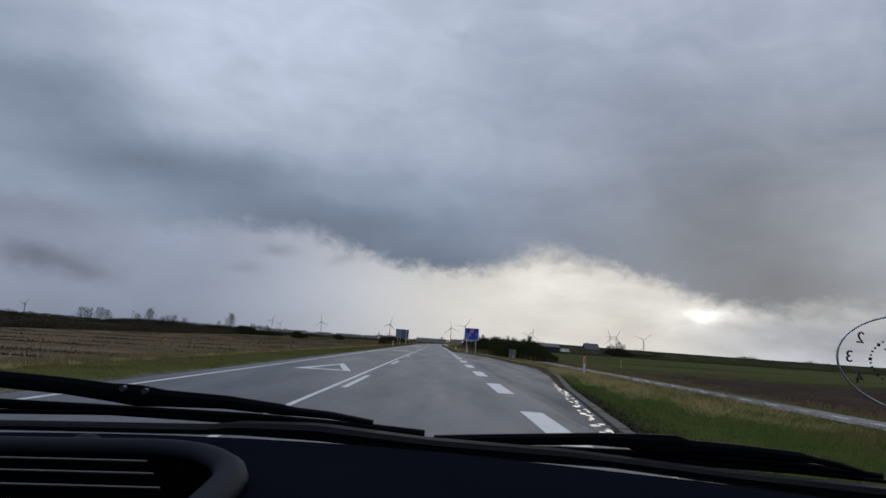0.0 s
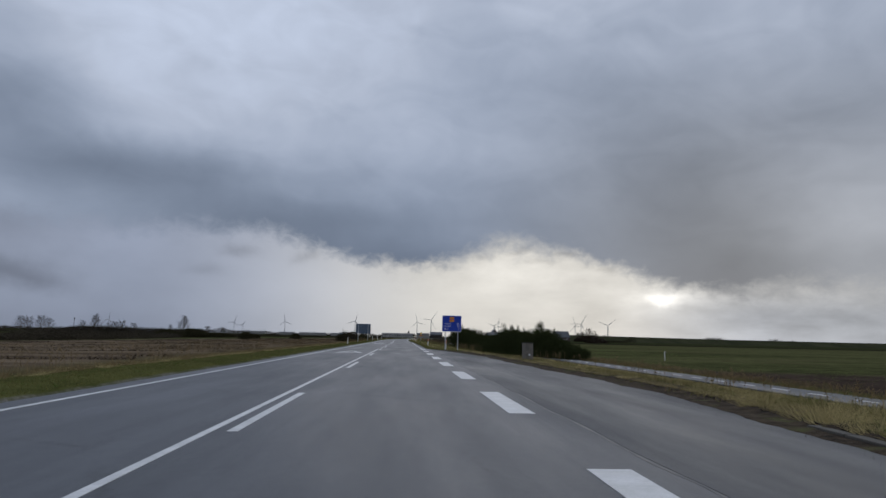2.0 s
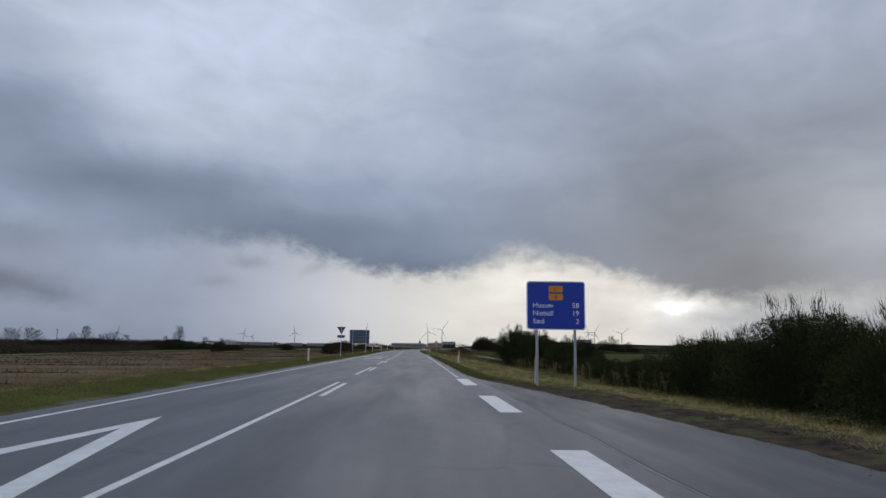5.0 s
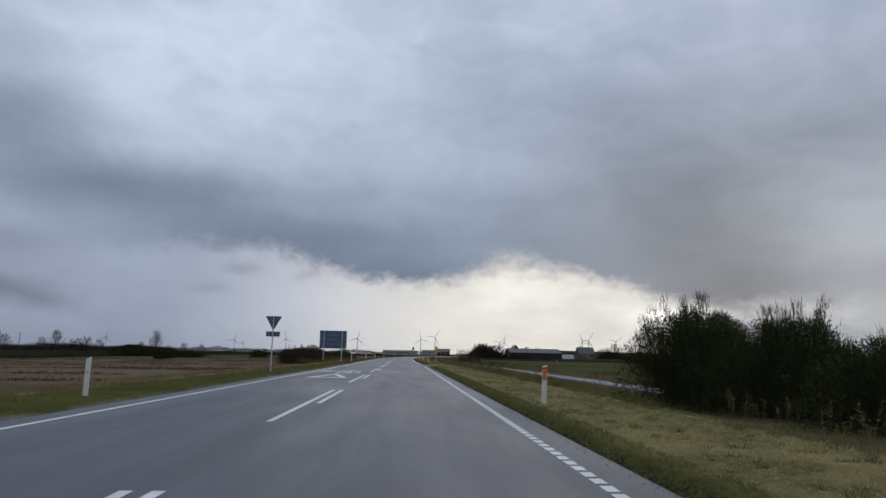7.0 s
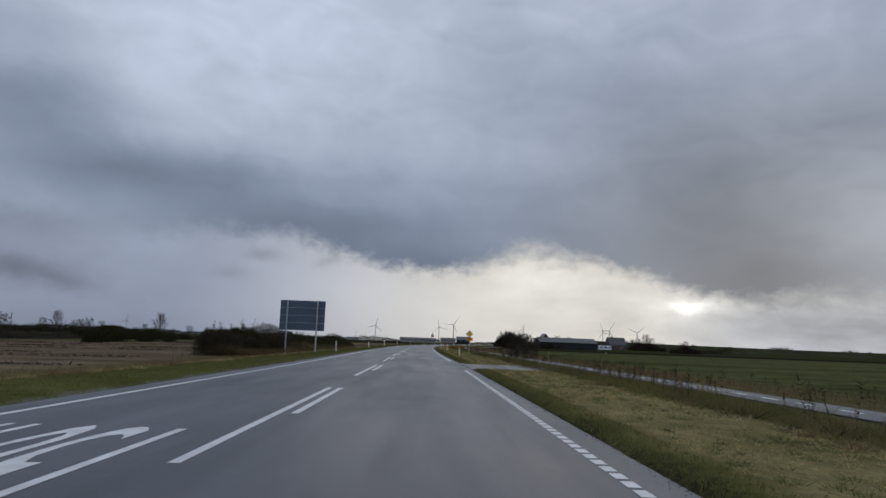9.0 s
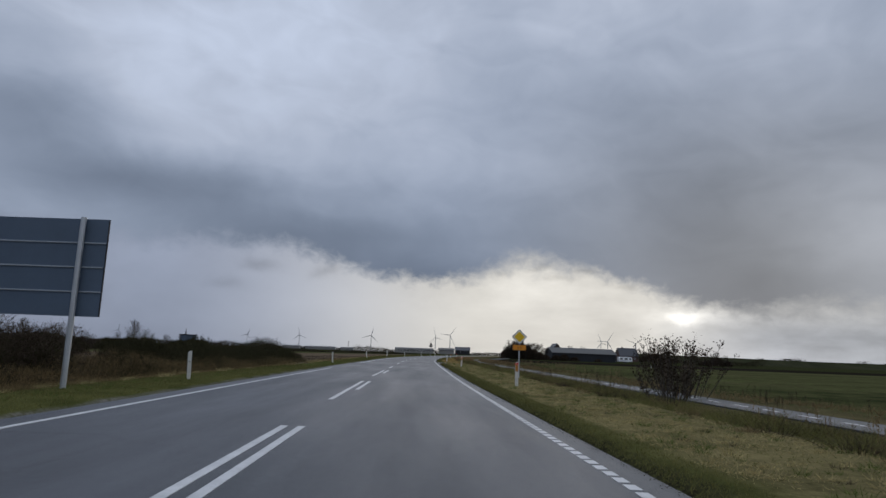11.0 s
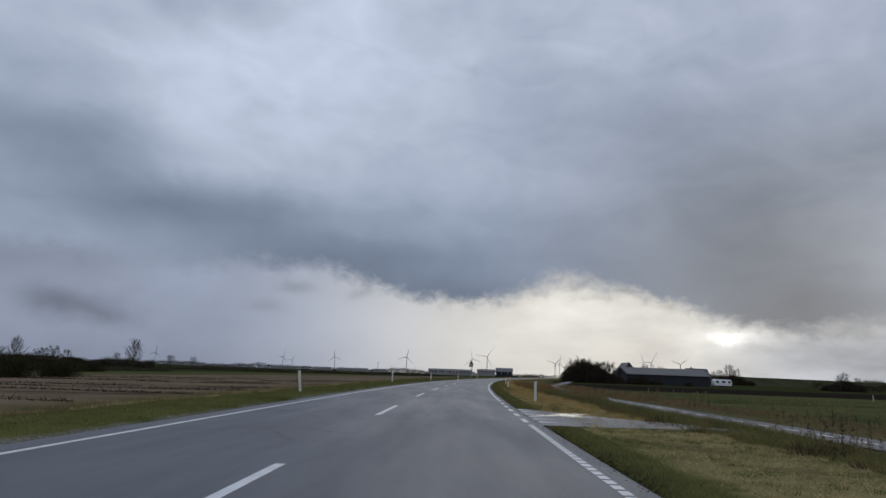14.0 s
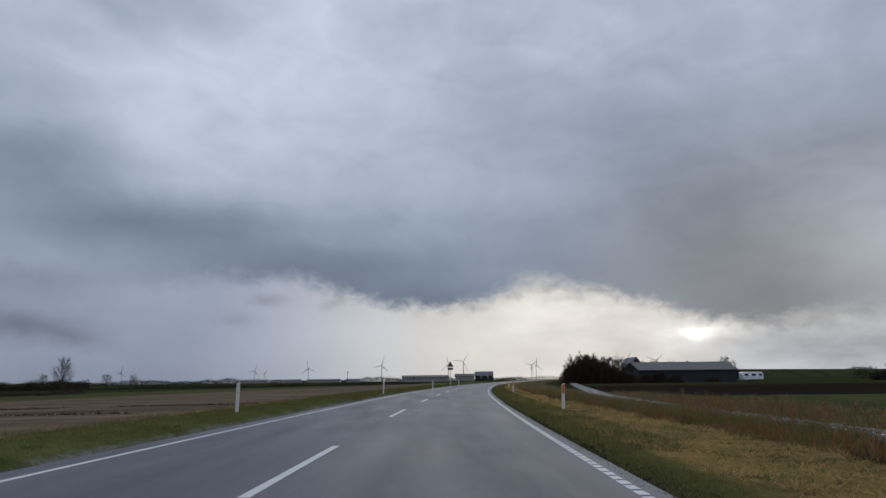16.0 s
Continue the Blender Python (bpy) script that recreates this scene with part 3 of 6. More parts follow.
line("edge_line", -40, 226, LEFT_LINE - 0.05, LEFT_LINE + 0.07)
line("edge_line", 246, 620, LEFT_LINE - 0.05, LEFT_LINE + 0.07)
line("edge_line", 390, 620, 2.01, 2.15)
# ribbed edge line: short raised bars with thin gaps
for a, b in ((97, 172), (186, 262), (277, 390)):
    bm = bmesh.new()
    for y in np.arange(a, b, 0.38):
        x = float(right_line(y) + bend(y))
        box(bm, x - 0.065, x + 0.065, y, y + 0.27, -0.01, LINE_TOP)
    for v in bm.verts:
        v.co.z += float(rise(v.co.y))
    tagged(solid("ribbed_line", bm, M_LINE, road), kind="stuff")
# lay-by dashes
for k in range(-4, 10):
    line("lay_by_dash", 9.0 + 9.13 * k, 13.4 + 9.13 * k, 1.75, 2.2)
# the lay-by's older, darker wearing course with a seam beside the dashes
LAY_YS = np.arange(6, 96.5, 1.0)
layby = tagged(strip("lay_by", LAY_YS, lambda y: 2.62 + 0.03 * math.sin(y * 1.3), lambda y: max(2.66, float(right_edge(y)) - 0.02), 0.004, 0.1, M_LAYBY),
               "older dark patched asphalt of the lay-by", "lay-by", kind="structure")
strip("seam", LAY_YS, lambda y: 2.56 + 0.03 * math.sin(y * 1.3) + 0.02 * math.sin(y * 3.7), lambda y: 2.60 + 0.03 * math.sin(y * 1.3), 0.003, 0.02, M_TAR, road)
# driveway dashes across the right opening
for k in range(5):
    line("driveway_dash", 262.8 + 2.8 * k, 264.2 + 2.8 * k, float(right_line(264 + 2.8 * k)) - 0.07, float(right_line(264 + 2.8 * k)) + 0.07)
# middle: full line with warning dashes, then paired dashes, then single dashes
line("centre_line", -40, 92, AXIS - 0.13, AXIS - 0.02)
for k in range(-3, 5):
    line("warning_dash", 16.5 + 17.3 * k, 22.3 + 17.3 * k, AXIS + 0.15, AXIS + 0.29)
for k in range(8):
    line("warning_dash", 98.5 + 16.5 * k, 109 + 16.5 * k, AXIS - 0.10, AXIS + 0.02)
    line("warning_dash", 103 + 16.5 * k, 109 + 16.5 * k, AXIS + 0.18, AXIS + 0.30)
for k in range(18):
    line("centre_dash", 231 + 16.3 * k, 236.8 + 16.3 * k, AXIS - 0.08, AXIS + 0.06)


def give_way_mark(y):
    """A long painted triangle with mitred strokes."""
    outer, inner = [(-5.10, y), (-3.06, y + 0.35), (-4.2, y + 6.6)], [(-4.68, y + 0.62), (-3.42, y + 0.83), (-4.19, y + 5.0)]
    for i in range(3):
        j = (i + 1) % 3
        q = [outer[i], outer[j], inner[j], inner[i]]
        v = [(a, b, LINE_TOP) for a, b in q] + [(a, b, -0.01) for a, b in q]
        raw("triangle_stroke", v, [(0, 1, 2, 3), (1, 0, 4, 5), (2, 1, 5, 6), (3, 2, 6, 7), (0, 3, 7, 4)], M_LINE, road)


give_way_mark(23.9)
give_way_mark(74.0)
give_way_mark(136.3)


def words(text, size, mat, m, parent, name="lettering", deep=0.003, stretch=1.0, align="LEFT"):
    """Raised lettering in the built-in font, as a mesh."""
    c = bpy.data.curves.new("lettering", "FONT")
    c.body, c.size, c.extrude, c.align_x, c.resolution_u = text, size, deep, align, 3
    o = bpy.data.objects.new("lettering", c)
    me = bpy.data.meshes.new_from_object(o)
    bpy.data.objects.remove(o)
    bpy.data.curves.remove(c)
    me.materials.clear()
    me.materials.append(mat)
    me.transform(m @ Matrix.Diagonal((1, stretch, 1, 1)))
    ob = new(name, me)
    ob.parent = parent
    return ob


# painted for the oncoming lane: 150 m to the stop
words("150 m", 1.15, M_LINE, Matrix.Translation((-2.95, 150.3, 0.004)) @ pose(0, 0, 0, 0, 0, 180), road, "painted_lettering", 0.002, 6.6)

cycle_ys = np.concatenate([np.arange(-60, 470, 3.0)])
cyc = tagged(strip("cycle_path", cycle_ys, lambda y: float(lane_x(y) - bend(y)) - 0.85, lambda y: float(lane_x(y) - bend(y)) + 0.85, -0.05, 0.25, M_PATH),
             "narrow wet asphalt cycle path beside the road", "path", kind="structure")
for k in range(210):
    y = -30 + k * 1.85
    strip("path_dash", [y, y + 0.4, y + 0.85], lambda q: float(lane_x(q) - bend(q)) - 0.05, lambda q: float(lane_x(q) - bend(q)) + 0.07, -0.044, 0.016, M_LINE, cyc)


def apron(name, ys, lo, hi, top=0.004):
    return tagged(strip(name, ys, lo, hi, top, 0.2, M_ROAD), "short asphalt driveway joining the road", "driveway", kind="structure")


apron("driveway_right", np.arange(262.0, 270.6, 0.5), lambda y: float(right_edge(y)) - 0.01, lambda y: float(np.interp(y, [262, 262.6, 264.8, 266.1, 270.6], [3.4, 7.6, 6.6, 5.2, 2.3])), -0.006)
for k in range(6):
    y, x = 263.0 + 1.3 * k, float(right_edge(266) + bend(266)) + 0.05
    raw("give_way_tooth", [(x, y, 0.004), (x, y + 0.38, 0.004), (x + 0.65, y + 0.19, 0.004), (x, y, -0.02), (x, y + 0.38, -0.02), (x + 0.65, y + 0.19, -0.02)],
        [(1, 0, 2), (0, 1, 4, 3), (1, 2, 5, 4), (2, 0, 3, 5)], M_LINE, road)
apron("driveway_field", np.arange(174, 184.5, 1.5), lambda y: float(right_edge(y)) - 0.01, lambda y: 2.5 + 6.5 * math.sin(math.pi * min(max((y - 173.5) / 10, 0.02), 0.98)) ** 0.35, -0.004)
apron("driveway_left", np.arange(228, 246, 1.5), lambda y: LEFT_EDGE - 4.5 * math.sin(math.pi * min(max((y - 227.5) / 17.5, 0.02), 0.98)) ** 0.5, lambda y: LEFT_EDGE, -0.004)


# ---- posts and signs ----
def marker_post(amber=True):
    """A flat white road-marker post with slanted top and reflectors."""
    ob = thing("marker_post", "white plastic road marker post with %s in the verge" % ("reflectors" if amber else "a plain back"), "marker post", "road marker posts")
    bm = bmesh.new()
    prof = [(-0.068, -0.045), (-0.04, 0.03), (0.04, 0.03), (0.068, -0.045)]
    lo = [bm.verts.new((x, y, -0.3)) for x, y in prof]
    hi = [bm.verts.new((x, y, 0.93 + 0.05 * (x + 0.06) / 0.12)) for x, y in prof]
    bm.faces.new(lo)
    bm.faces.new(hi[::-1])
    for i in range(4):
        bm.faces.new((lo[i], hi[i], hi[(i + 1) % 4], lo[(i + 1) % 4]))
    bmesh.ops.recalc_face_normals(bm, faces=bm.faces)
    bmesh.ops.bevel(bm, geom=list(bm.edges), offset=0.008, segments=1, affect="EDGES")
    solid("post_body", bm, M_POST, ob)
    if amber:
        bm = prism([(-0.066, 0.86), (0.066, 0.86), (0.066, 0.955), (-0.066, 0.915)], -0.052, -0.044)
        solid("red_band", bm, M_RED, ob, "red top band")
        solid("reflector", prism([(-0.052, 0.61), (0.052, 0.61), (0.052, 0.85), (-0.052, 0.85)], -0.054, -0.044), M_AMBER, ob, "amber reflector")
    solid("seam", prism([(-0.045, 0.595), (0.045, 0.595), (0.045, 0.605), (-0.045, 0.605)], -0.05, -0.044), M_BLACK, ob)
    return ob


right_post, left_post = marker_post(True), marker_post(False)
right_post.matrix_world, left_post.matrix_world = pose(8.0, 35.65, 0.05), pose(-8.0, 119.9, 0.03, 0, 0, 4)
for x, y, z, lean in ((3.45, 119.8, 0.05, 2), (3.34, 207.0, 0.05, -1), (3.35, 243.5, 0.06, 1), (4.75, 314.8, 0.10, 2), (7.2, 352, 0.12, 0), (10.5, 385, 0.15, 0), (4.2, 91.4, 0.04, 1)):
    copy_thing(right_post, pose(x, y, z, 0, lean, 0))
for x, y, z, lean in ((3.30, 277.6, 0.05, 0), (-8.4, 203.5, 0.05, -2), (-8.45, 240.5, 0.05, -4), (-8.4, 277.3, 0.18, -7), (-7.3, 312.5, 0.30, 1), (-4.7, 346.5, 0.38, 2), (-0.5, 381, 0.35, 1), (4.4, 416, 0.4, 0)):
    copy_thing(left_post, pose(x, y, z, 0, lean, 0))


def sign_posts(ob, xs, top, r=0.045, y=0.05):
    for x in xs:
        bm = tube(bmesh.new(), (x, y, -0.4), (x, y, top), r, r, 12)
        solid("post", bm, M_GALV, ob)


def blue_sign():
    """Distance board: blue sheet, white rim, two route shields, three rows of lettering."""
    ob = thing("direction_sign", "blue distance board with white lettering on two steel posts", "road sign", "", pose(4.68, 90.4, 0.0, 0, 0, -5))
    sign_posts(ob, (-0.62, 0.62), 3.40)
    solid("board", prism([(x, z + 2.66) for x, z in rounded(1.92, 1.60, 0.10)], -0.02, 0.0), M_BACK, ob)
    solid("rim", prism([(x, z + 2.66) for x, z in rounded(1.92, 1.60, 0.10)], -0.026, -0.021), M_WHITE, ob, "white rim")
    solid("face", prism([(x, z + 2.66) for x, z in rounded(1.85, 1.53, 0.08)], -0.032, -0.027), M_BLUE, ob, "blue sheet")
    for z in (3.20, 2.94):
        solid("route_shield", prism([(x, q + z) for x, q in rounded(0.46, 0.215, 0.03)], -0.038, -0.033), M_ORANGE, ob, "orange route shield")
    up = pose(0, -0.040, 0, 90, 0, 0)
    for x in (-0.045, 0.045):
        words("1", 0.17, M_BLACK, pose(x, -0.040, 3.14, 90), ob, "route_numeral", 0.002, 1, "CENTER")
    words("8", 0.17, M_BLACK, pose(0, -0.040, 2.88, 90), ob, "route_numeral", 0.002, 1, "CENTER")
    for text, km, z in (("Husum", "58", 2.585), ("Niebüll", "19", 2.325), ("Sæd", "2", 2.065)):
        words(text, 0.235, M_WHITE, pose(-0.76, -0.036, z, 90), ob, "lettering", 0.003)
        words(km, 0.235, M_WHITE, pose(0.76, -0.036, z, 90), ob, "lettering", 0.003, 1, "RIGHT")
    return ob


blue_sign()


def board_from_behind():
    ob = thing("junction_sign", "grey back of a large road sign on two posts", "road sign", "", pose(-10.62, 197.5, 0.05, 0, 0, -3))
    sign_posts(ob, (-1.28, 1.28), 4.32, 0.07, -0.11)
    for k in range(4):
        z0 = 1.78 + k * 0.63
        solid("panel", prism([(x, z + z0 + 0.315) for x, z in rounded(3.80, 0.626, 0.02)], -0.005, 0.02), M_BACK, ob, "blue-grey metal sign panel")
    for k in range(1, 4):
        solid("rail", boxes((-1.88, 1.88, -0.030, -0.007, 1.78 + k * 0.63 - 0.018, 1.78 + k * 0.63 + 0.018), bevel=0.006), M_RAIL, ob)
    for x in (-1.905, 1.905):
        solid("rim_strip", boxes((x - 0.016, x + 0.016, -0.012, 0.02, 1.79, 4.29), bevel=0.004), M_BLACK, ob)
    return ob


board_from_behind()


def give_way_sign():
    ob = thing("give_way_sign", "grey back of a triangular give-way sign with plate", "road sign", "", pose(-8.1, 142.7, 0.1))
    sign_posts(ob, (0.0,), 3.15, 0.038, -0.05)
    tri = [(-0.47, 3.20), (-0.45, 3.235), (0.45, 3.235), (0.47, 3.20), (0.03, 2.43), (-0.03, 2.43)]
    solid("triangle_board", prism(tri, -0.005, 0.015), M_BACK, ob)
    solid("board_rim", prism([(-0.47, 3.20), (-0.45, 3.235), (0.45, 3.235), (0.47, 3.20), (0.44, 3.205), (-0.44, 3.205)], -0.02, -0.006), M_GALV, ob)
    solid("plate", prism([(x, z + 2.17) for x, z in rounded(0.82, 0.30, 0.04)], -0.005, 0.015), M_BACK, ob)
    for z in (2.95, 2.17):
        solid("clamp", boxes((-0.06, 0.06, -0.10, -0.006, z - 0.025, z + 0.025), bevel=0.006), M_GALV, ob)
    return ob


give_way_sign()


def priority_sign():
    ob = thing("priority_road_sign", "yellow priority-road diamond above an orange route plate", "road sign", "", pose(5.0, 217.6, -0.05))
    sign_posts(ob, (0.0,), 2.75, 0.036, 0.05)
    for name, r, y, mat in (("diamond_board", 0.43, 0.0, M_BACK), ("diamond_rim", 0.425, -0.012, M_BLACK), ("diamond_border", 0.395, -0.018, M_WHITE), ("diamond_face", 0.315, -0.024, M_YELLOW)):
        c = 0.06 * r
        o = [(c, r - c), (-c, r - c), (-r + c, c), (-r + c, -c), (-c, -r + c), (c, -r + c), (r - c, -c), (r - c, c)]
        solid(name, prism([(x, z + 2.38) for x, z in o], y - 0.005, y + (0.012 if name == "diamond_board" else 0.0)), mat, ob)
    solid("plate", prism([(x, z + 1.78) for x, z in rounded(0.78, 0.33, 0.04)], -0.01, 0.01), M_BLACK, ob)
    solid("plate_face", prism([(x, z + 1.78) for x, z in rounded(0.74, 0.29, 0.03)], -0.016, -0.011), M_ORANGE, ob, "orange route plate")
    for x in (-0.075, 0.075):
        words("1", 0.24, M_BLACK, pose(x, -0.019, 1.695, 90), ob, "route_numeral", 0.002, 1, "CENTER")
    return ob


priority_sign()


def warning_sign():
    ob = thing("warning_sign", "triangular warning sign with plate, coloured black for its shade", "road sign", "", pose(2.9, 420, 0.3))
    sign_posts(ob, (0.0,), 4.6, 0.045, 0.05)
    # black boards: the shade of the sign's dark silhouette is their colour
    solid("triangle_board", prism([(-0.62, 3.55), (0.62, 3.55), (0.04, 4.65), (-0.04, 4.65)], -0.01, 0.01), M_BLACK, ob)
    solid("plate", prism([(x, z + 3.2) for x, z in rounded(1.1, 0.45, 0.05)], -0.01, 0.01), M_BLACK, ob)
    return ob


warning_sign()


def slatted_bin():
    ob = thing("litter_bin", "weathered slatted wooden litter bin with grey lid", "litter bin", "", pose(7.42, 64.6, 0.02, 0, 0, 8))
    wood = plain("weathered_wood", (0.15, 0.135, 0.115), 0.85, 0, 0.35, 4, 0.4, 25)
    solid("liner", tube(bmesh.new(), (0, 0, 0.02), (0, 0, 0.98), 0.29, 0.29, 20), M_BLACK, ob)
    for k in range(18):
        a = 2 * math.pi * k / 18
        bm = bmesh.new()
        box(bm, -0.048, 0.048, 0.295, 0.325, -0.1, 1.0 + 0.015 * math.sin(k * 2.3), 0.006, Matrix.Rotation(a, 4, "Z"))
        solid("slat", bm, wood, ob)
    bm = tube(bmesh.new(), (0, 0, 1.015), (0, 0, 1.055), 0.355, 0.35, 24)
    bmesh.ops.bevel(bm, geom=list(bm.edges), offset=0.008, segments=2, affect="EDGES")
    solid("lid", bm, M_KERB, ob, "grey concrete lid")
    solid("notice", boxes((-0.05, 0.05, -0.335, -0.327, 0.30, 0.38)), M_WHITE, ob, "small white notice")
    return ob


slatted_bin()
field_stake = thing("field_stake", "thin pale stake standing in the green meadow", "stake", "field stakes", pose(23.0, 82.2, -0.45))
solid("stake_body", boxes((-0.035, 0.035, -0.025, 0.025, 0, 0.95), bevel=0.01), M_POST, field_stake)
copy_thing(field_stake, pose(52, 330, -0.5))


# ---- wind turbines ----
def turbine(x, y, hub, turn, face):
    ob = thing("wind_turbine", "distant three-bladed wind turbine, grey against the sky", "wind turbine", "wind turbines", pose(x, y, 0, 0, 0, face))
    r = hub * 0.62
    solid("tower", tube(bmesh.new(), (0, 0, -2), (0, 0, hub), hub * 0.026, hub * 0.015, 12), M_TURBINE, ob)
    solid("nacelle", boxes((-2.0, 2.0, -4, 6, hub - 2, hub + 2.2), bevel=0.6), M_TURBINE, ob)
    bm = bmesh.new()
    bmesh.ops.create_uvsphere(bm, u_segments=12, v_segments=8, radius=2.2, matrix=Matrix.Translation((0, -5.2, hub)))
    solid("rotor_hub", bm, M_TURBINE, ob)
    for k in range(3):
        bm = prism([(-0.9, 0), (0.9, 0), (2.3, r * 0.18), (1.2, r * 0.6), (0.35, r), (-0.35, r), (-0.9, r * 0.2)], -0.4, 0.4)
        bmesh.ops.transform(bm, matrix=Matrix.Translation((0, -5.4, hub)) @ Matrix.Rotation(radians(turn + 120 * k), 4, "Y"), verts=bm.verts)
        solid("rotor_blade", bm, M_TURBINE, ob)
    return ob


for x, y, hub, turn, face in ((-1150, 4560, 75, 20, 10), (-818, 4610, 87, -8, -6), (-271, 3714, 81, 14, 5), (98, 4900, 112, -12, 0), (181, 4400, 117, 35, -8), (640, 4450, 88, 5, 12), (590, 4300, 85, 48, 0),
                              (1093, 4027, 104, 30, -12), (1128, 4300, 100, -18, 8), (1318, 4210, 104, 52, -10), (-1690, 3900, 62, 10, 4), (-2330, 3700, 60, 40, -5), (-1200, 5000, 60, 33, 0)):
    turbine(x, y, hub, turn, face)


# ---- shrubs, hedges, trees ----
def crown_points(k, cx, cy, z0, rx, ry, h, shell=0.5):
    """Points within a lumpy dome."""
    a, u = rng.uniform(0, 2 * np.pi, k), rng.uniform(0, 1, k)
    rr = (shell + (1 - shell) * rng.uniform(0, 1, k)) ** 0.6
    lump = 1 + 0.22 * np.sin(3 * a + cx) + 0.15 * np.sin(5 * a + 2 * cy)
    zz = u ** 0.8
    rad = np.sqrt(np.clip(1 - (zz * 0.95) ** 2.2, 0, 1)) * rr * lump
    return np.stack([cx + rx * rad * np.cos(a), cy + ry * rad * np.sin(a), z0 + h * zz * (0.6 + 0.4 * rr)], 1), a


def broom_bush(x, y, rx, ry, h, z0=-0.25, dense=1.0, mat=None, label="dense dark green broom bush on the verge", name="broom_bush", leaf=0.020, group="roadside bushes"):
    """A shrub of upright whippy shoots over a dark leafy body."""
    ob = thing(name, label, "bush", group, pose(x, y, z0))
    bm = bmesh.new()
    for k in range(9):
        a, r = 2.4 * k, 0.35 * (k % 3) / 2
        tube(bm, (rx * r * 0.5 * math.cos(a), ry * r * 0.5 * math.sin(a), -0.1), (rx * (r + 0.3) * math.cos(a), ry * (r + 0.3) * math.sin(a), h * 0.55), 0.035, 0.012, 5)
    solid("stem", bm, M_BARK, ob)
    # upright branch plumes of uneven height, each a brush of thin shoots
    count = int((26 + 9 * rx * ry) * (0.5 + dense / 2))
    a, q = rng.uniform(0, 2 * np.pi, count), np.sqrt(rng.uniform(0, 1, count))
    lump = 1 + 0.2 * np.sin(2 * a + x) + 0.14 * np.sin(5 * a + y)
    top = h * (1.06 - 0.55 * q ** 2.2) * rng.uniform(0.68, 1.08, count)
    foot = np.stack([0.35 * rx * q * np.cos(a), 0.35 * ry * q * np.sin(a), np.zeros(count)], 1)
    tip = np.stack([rx * q * lump * np.cos(a), ry * q * lump * np.sin(a), top], 1)
    per = int(320 * (0.12 + 0.88 * dense))
    f = rng.beta(1.6, 1.1, (count, per))[..., None]
    axis = (tip - foot)[:, None]
    spread = (0.055 + 0.20 * (1 - f)) * (0.7 + 0.16 * h)
    p = (foot[:, None] + axis * (0.12 + 0.85 * f) + rng.normal(size=(count, per, 3)) * spread * np.array([1, 1, 0.5])).reshape(-1, 3)
    p[:, 2] = np.clip(p[:, 2], 0.0, None)
    d = np.broadcast_to(axis / np.linalg.norm(axis, axis=2, keepdims=True), (count, per, 3)).reshape(-1, 3) + rng.normal(size=p.shape) * 0.22 + np.array([0, 0, 0.45])
    whip = ribbons(p, d, rng.uniform(0.10, 0.30, len(p)) * (0.55 + 0.2 * h), 0.009 + 0.0014 * h, 0.10, True)
    k2 = int(10500 * rx * ry * dense) + 1500
    p2, _ = crown_points(k2, 0, 0, 0.0, rx * 0.95, ry * 0.95, h * 0.88, 0.10)
    leafset = ribbons(p2, rng.normal(size=(k2, 3)) + np.array([0, 0, 0.9]), rng.uniform(0.06, 0.16, k2) * (leaf / 0.02) ** 0.5, leaf, 0.3, True)
    blade_mesh("foliage", [whip, leafset], mat or M_BROOM, ob)
    return ob


for x, y, rx, ry, h in ((12.0, 71.0, 1.2, 1.2, 1.15), (11.4, 73.4, 1.6, 1.6, 1.75), (10.8, 76.5, 1.9, 1.9, 2.7), (9.9, 80.5, 1.9, 2.2, 2.45), (9.7, 84.6, 1.9, 2.2, 2.75), (9.2, 88.6, 1.8, 2.4, 2.1), (9.2, 93.6, 1.6, 2.6, 1.25), (9.7, 99, 1.5, 2.4, 1.0),
                        (9.8, 104.5, 1.7, 2.4, 1.1), (10.1, 109.8, 1.9, 2.5, 2.2), (10.0, 115.2, 1.9, 2.3, 2.3), (9.4, 118.6, 1.7, 1.9, 2.9), (8.5, 121.8, 2.0, 2.4, 3.3)):
    broom_bush(x, y, rx, ry, h)


def bare_shrub(x, y, r, h, z0=-0.2, k=26, leaves=900, label="loose shrub with bare stems and last brown leaves", mat=None):
    """Upright forking stems with thin twigs and scattered dark leaves."""
    ob = thing("shrub", label, "shrub", "roadside shrubs", pose(x, y, z0))
    bm, base, way = bmesh.new(), [], []
    for i in range(k):
        a, q = rng.uniform(0, 6.28), rng.uniform(0, 1) ** 0.5
        foot = Vector((0.4 * r * q * math.cos(a), 0.4 * r * q * math.sin(a), -0.1))
        tip = Vector((r * q * math.cos(a), r * q * math.sin(a), h * rng.uniform(0.65, 1.0) * (1 - 0.25 * q)))
        tube(bm, foot, tip, 0.02, 0.006, 4)
        for j in range(16):
            f = rng.uniform(0.3, 1.0)
            base.append(foot.lerp(tip, f))
            way.append((rng.normal() * 0.6, rng.normal() * 0.6, 0.9))
    solid("stem", bm, M_BARK, ob)
    base, way = np.array(base), np.array(way)
    twigs = ribbons(base, way, rng.uniform(0.2, 0.5, len(base)) * h / 2.5, 0.012, 0.1)
    pick = rng.integers(0, len(base), leaves)
    lp = base[pick] + way[pick] * rng.uniform(0, 0.35, (leaves, 1)) * h / 2.5 + rng.normal(size=(leaves, 3)) * 0.05
    lv = ribbons(lp, rng.normal(size=(leaves, 3)), rng.uniform(0.06, 0.11, leaves), 0.05, 0.2)
    blade_mesh("foliage", [twigs, lv], mat or M_TWIG, ob)
    return ob


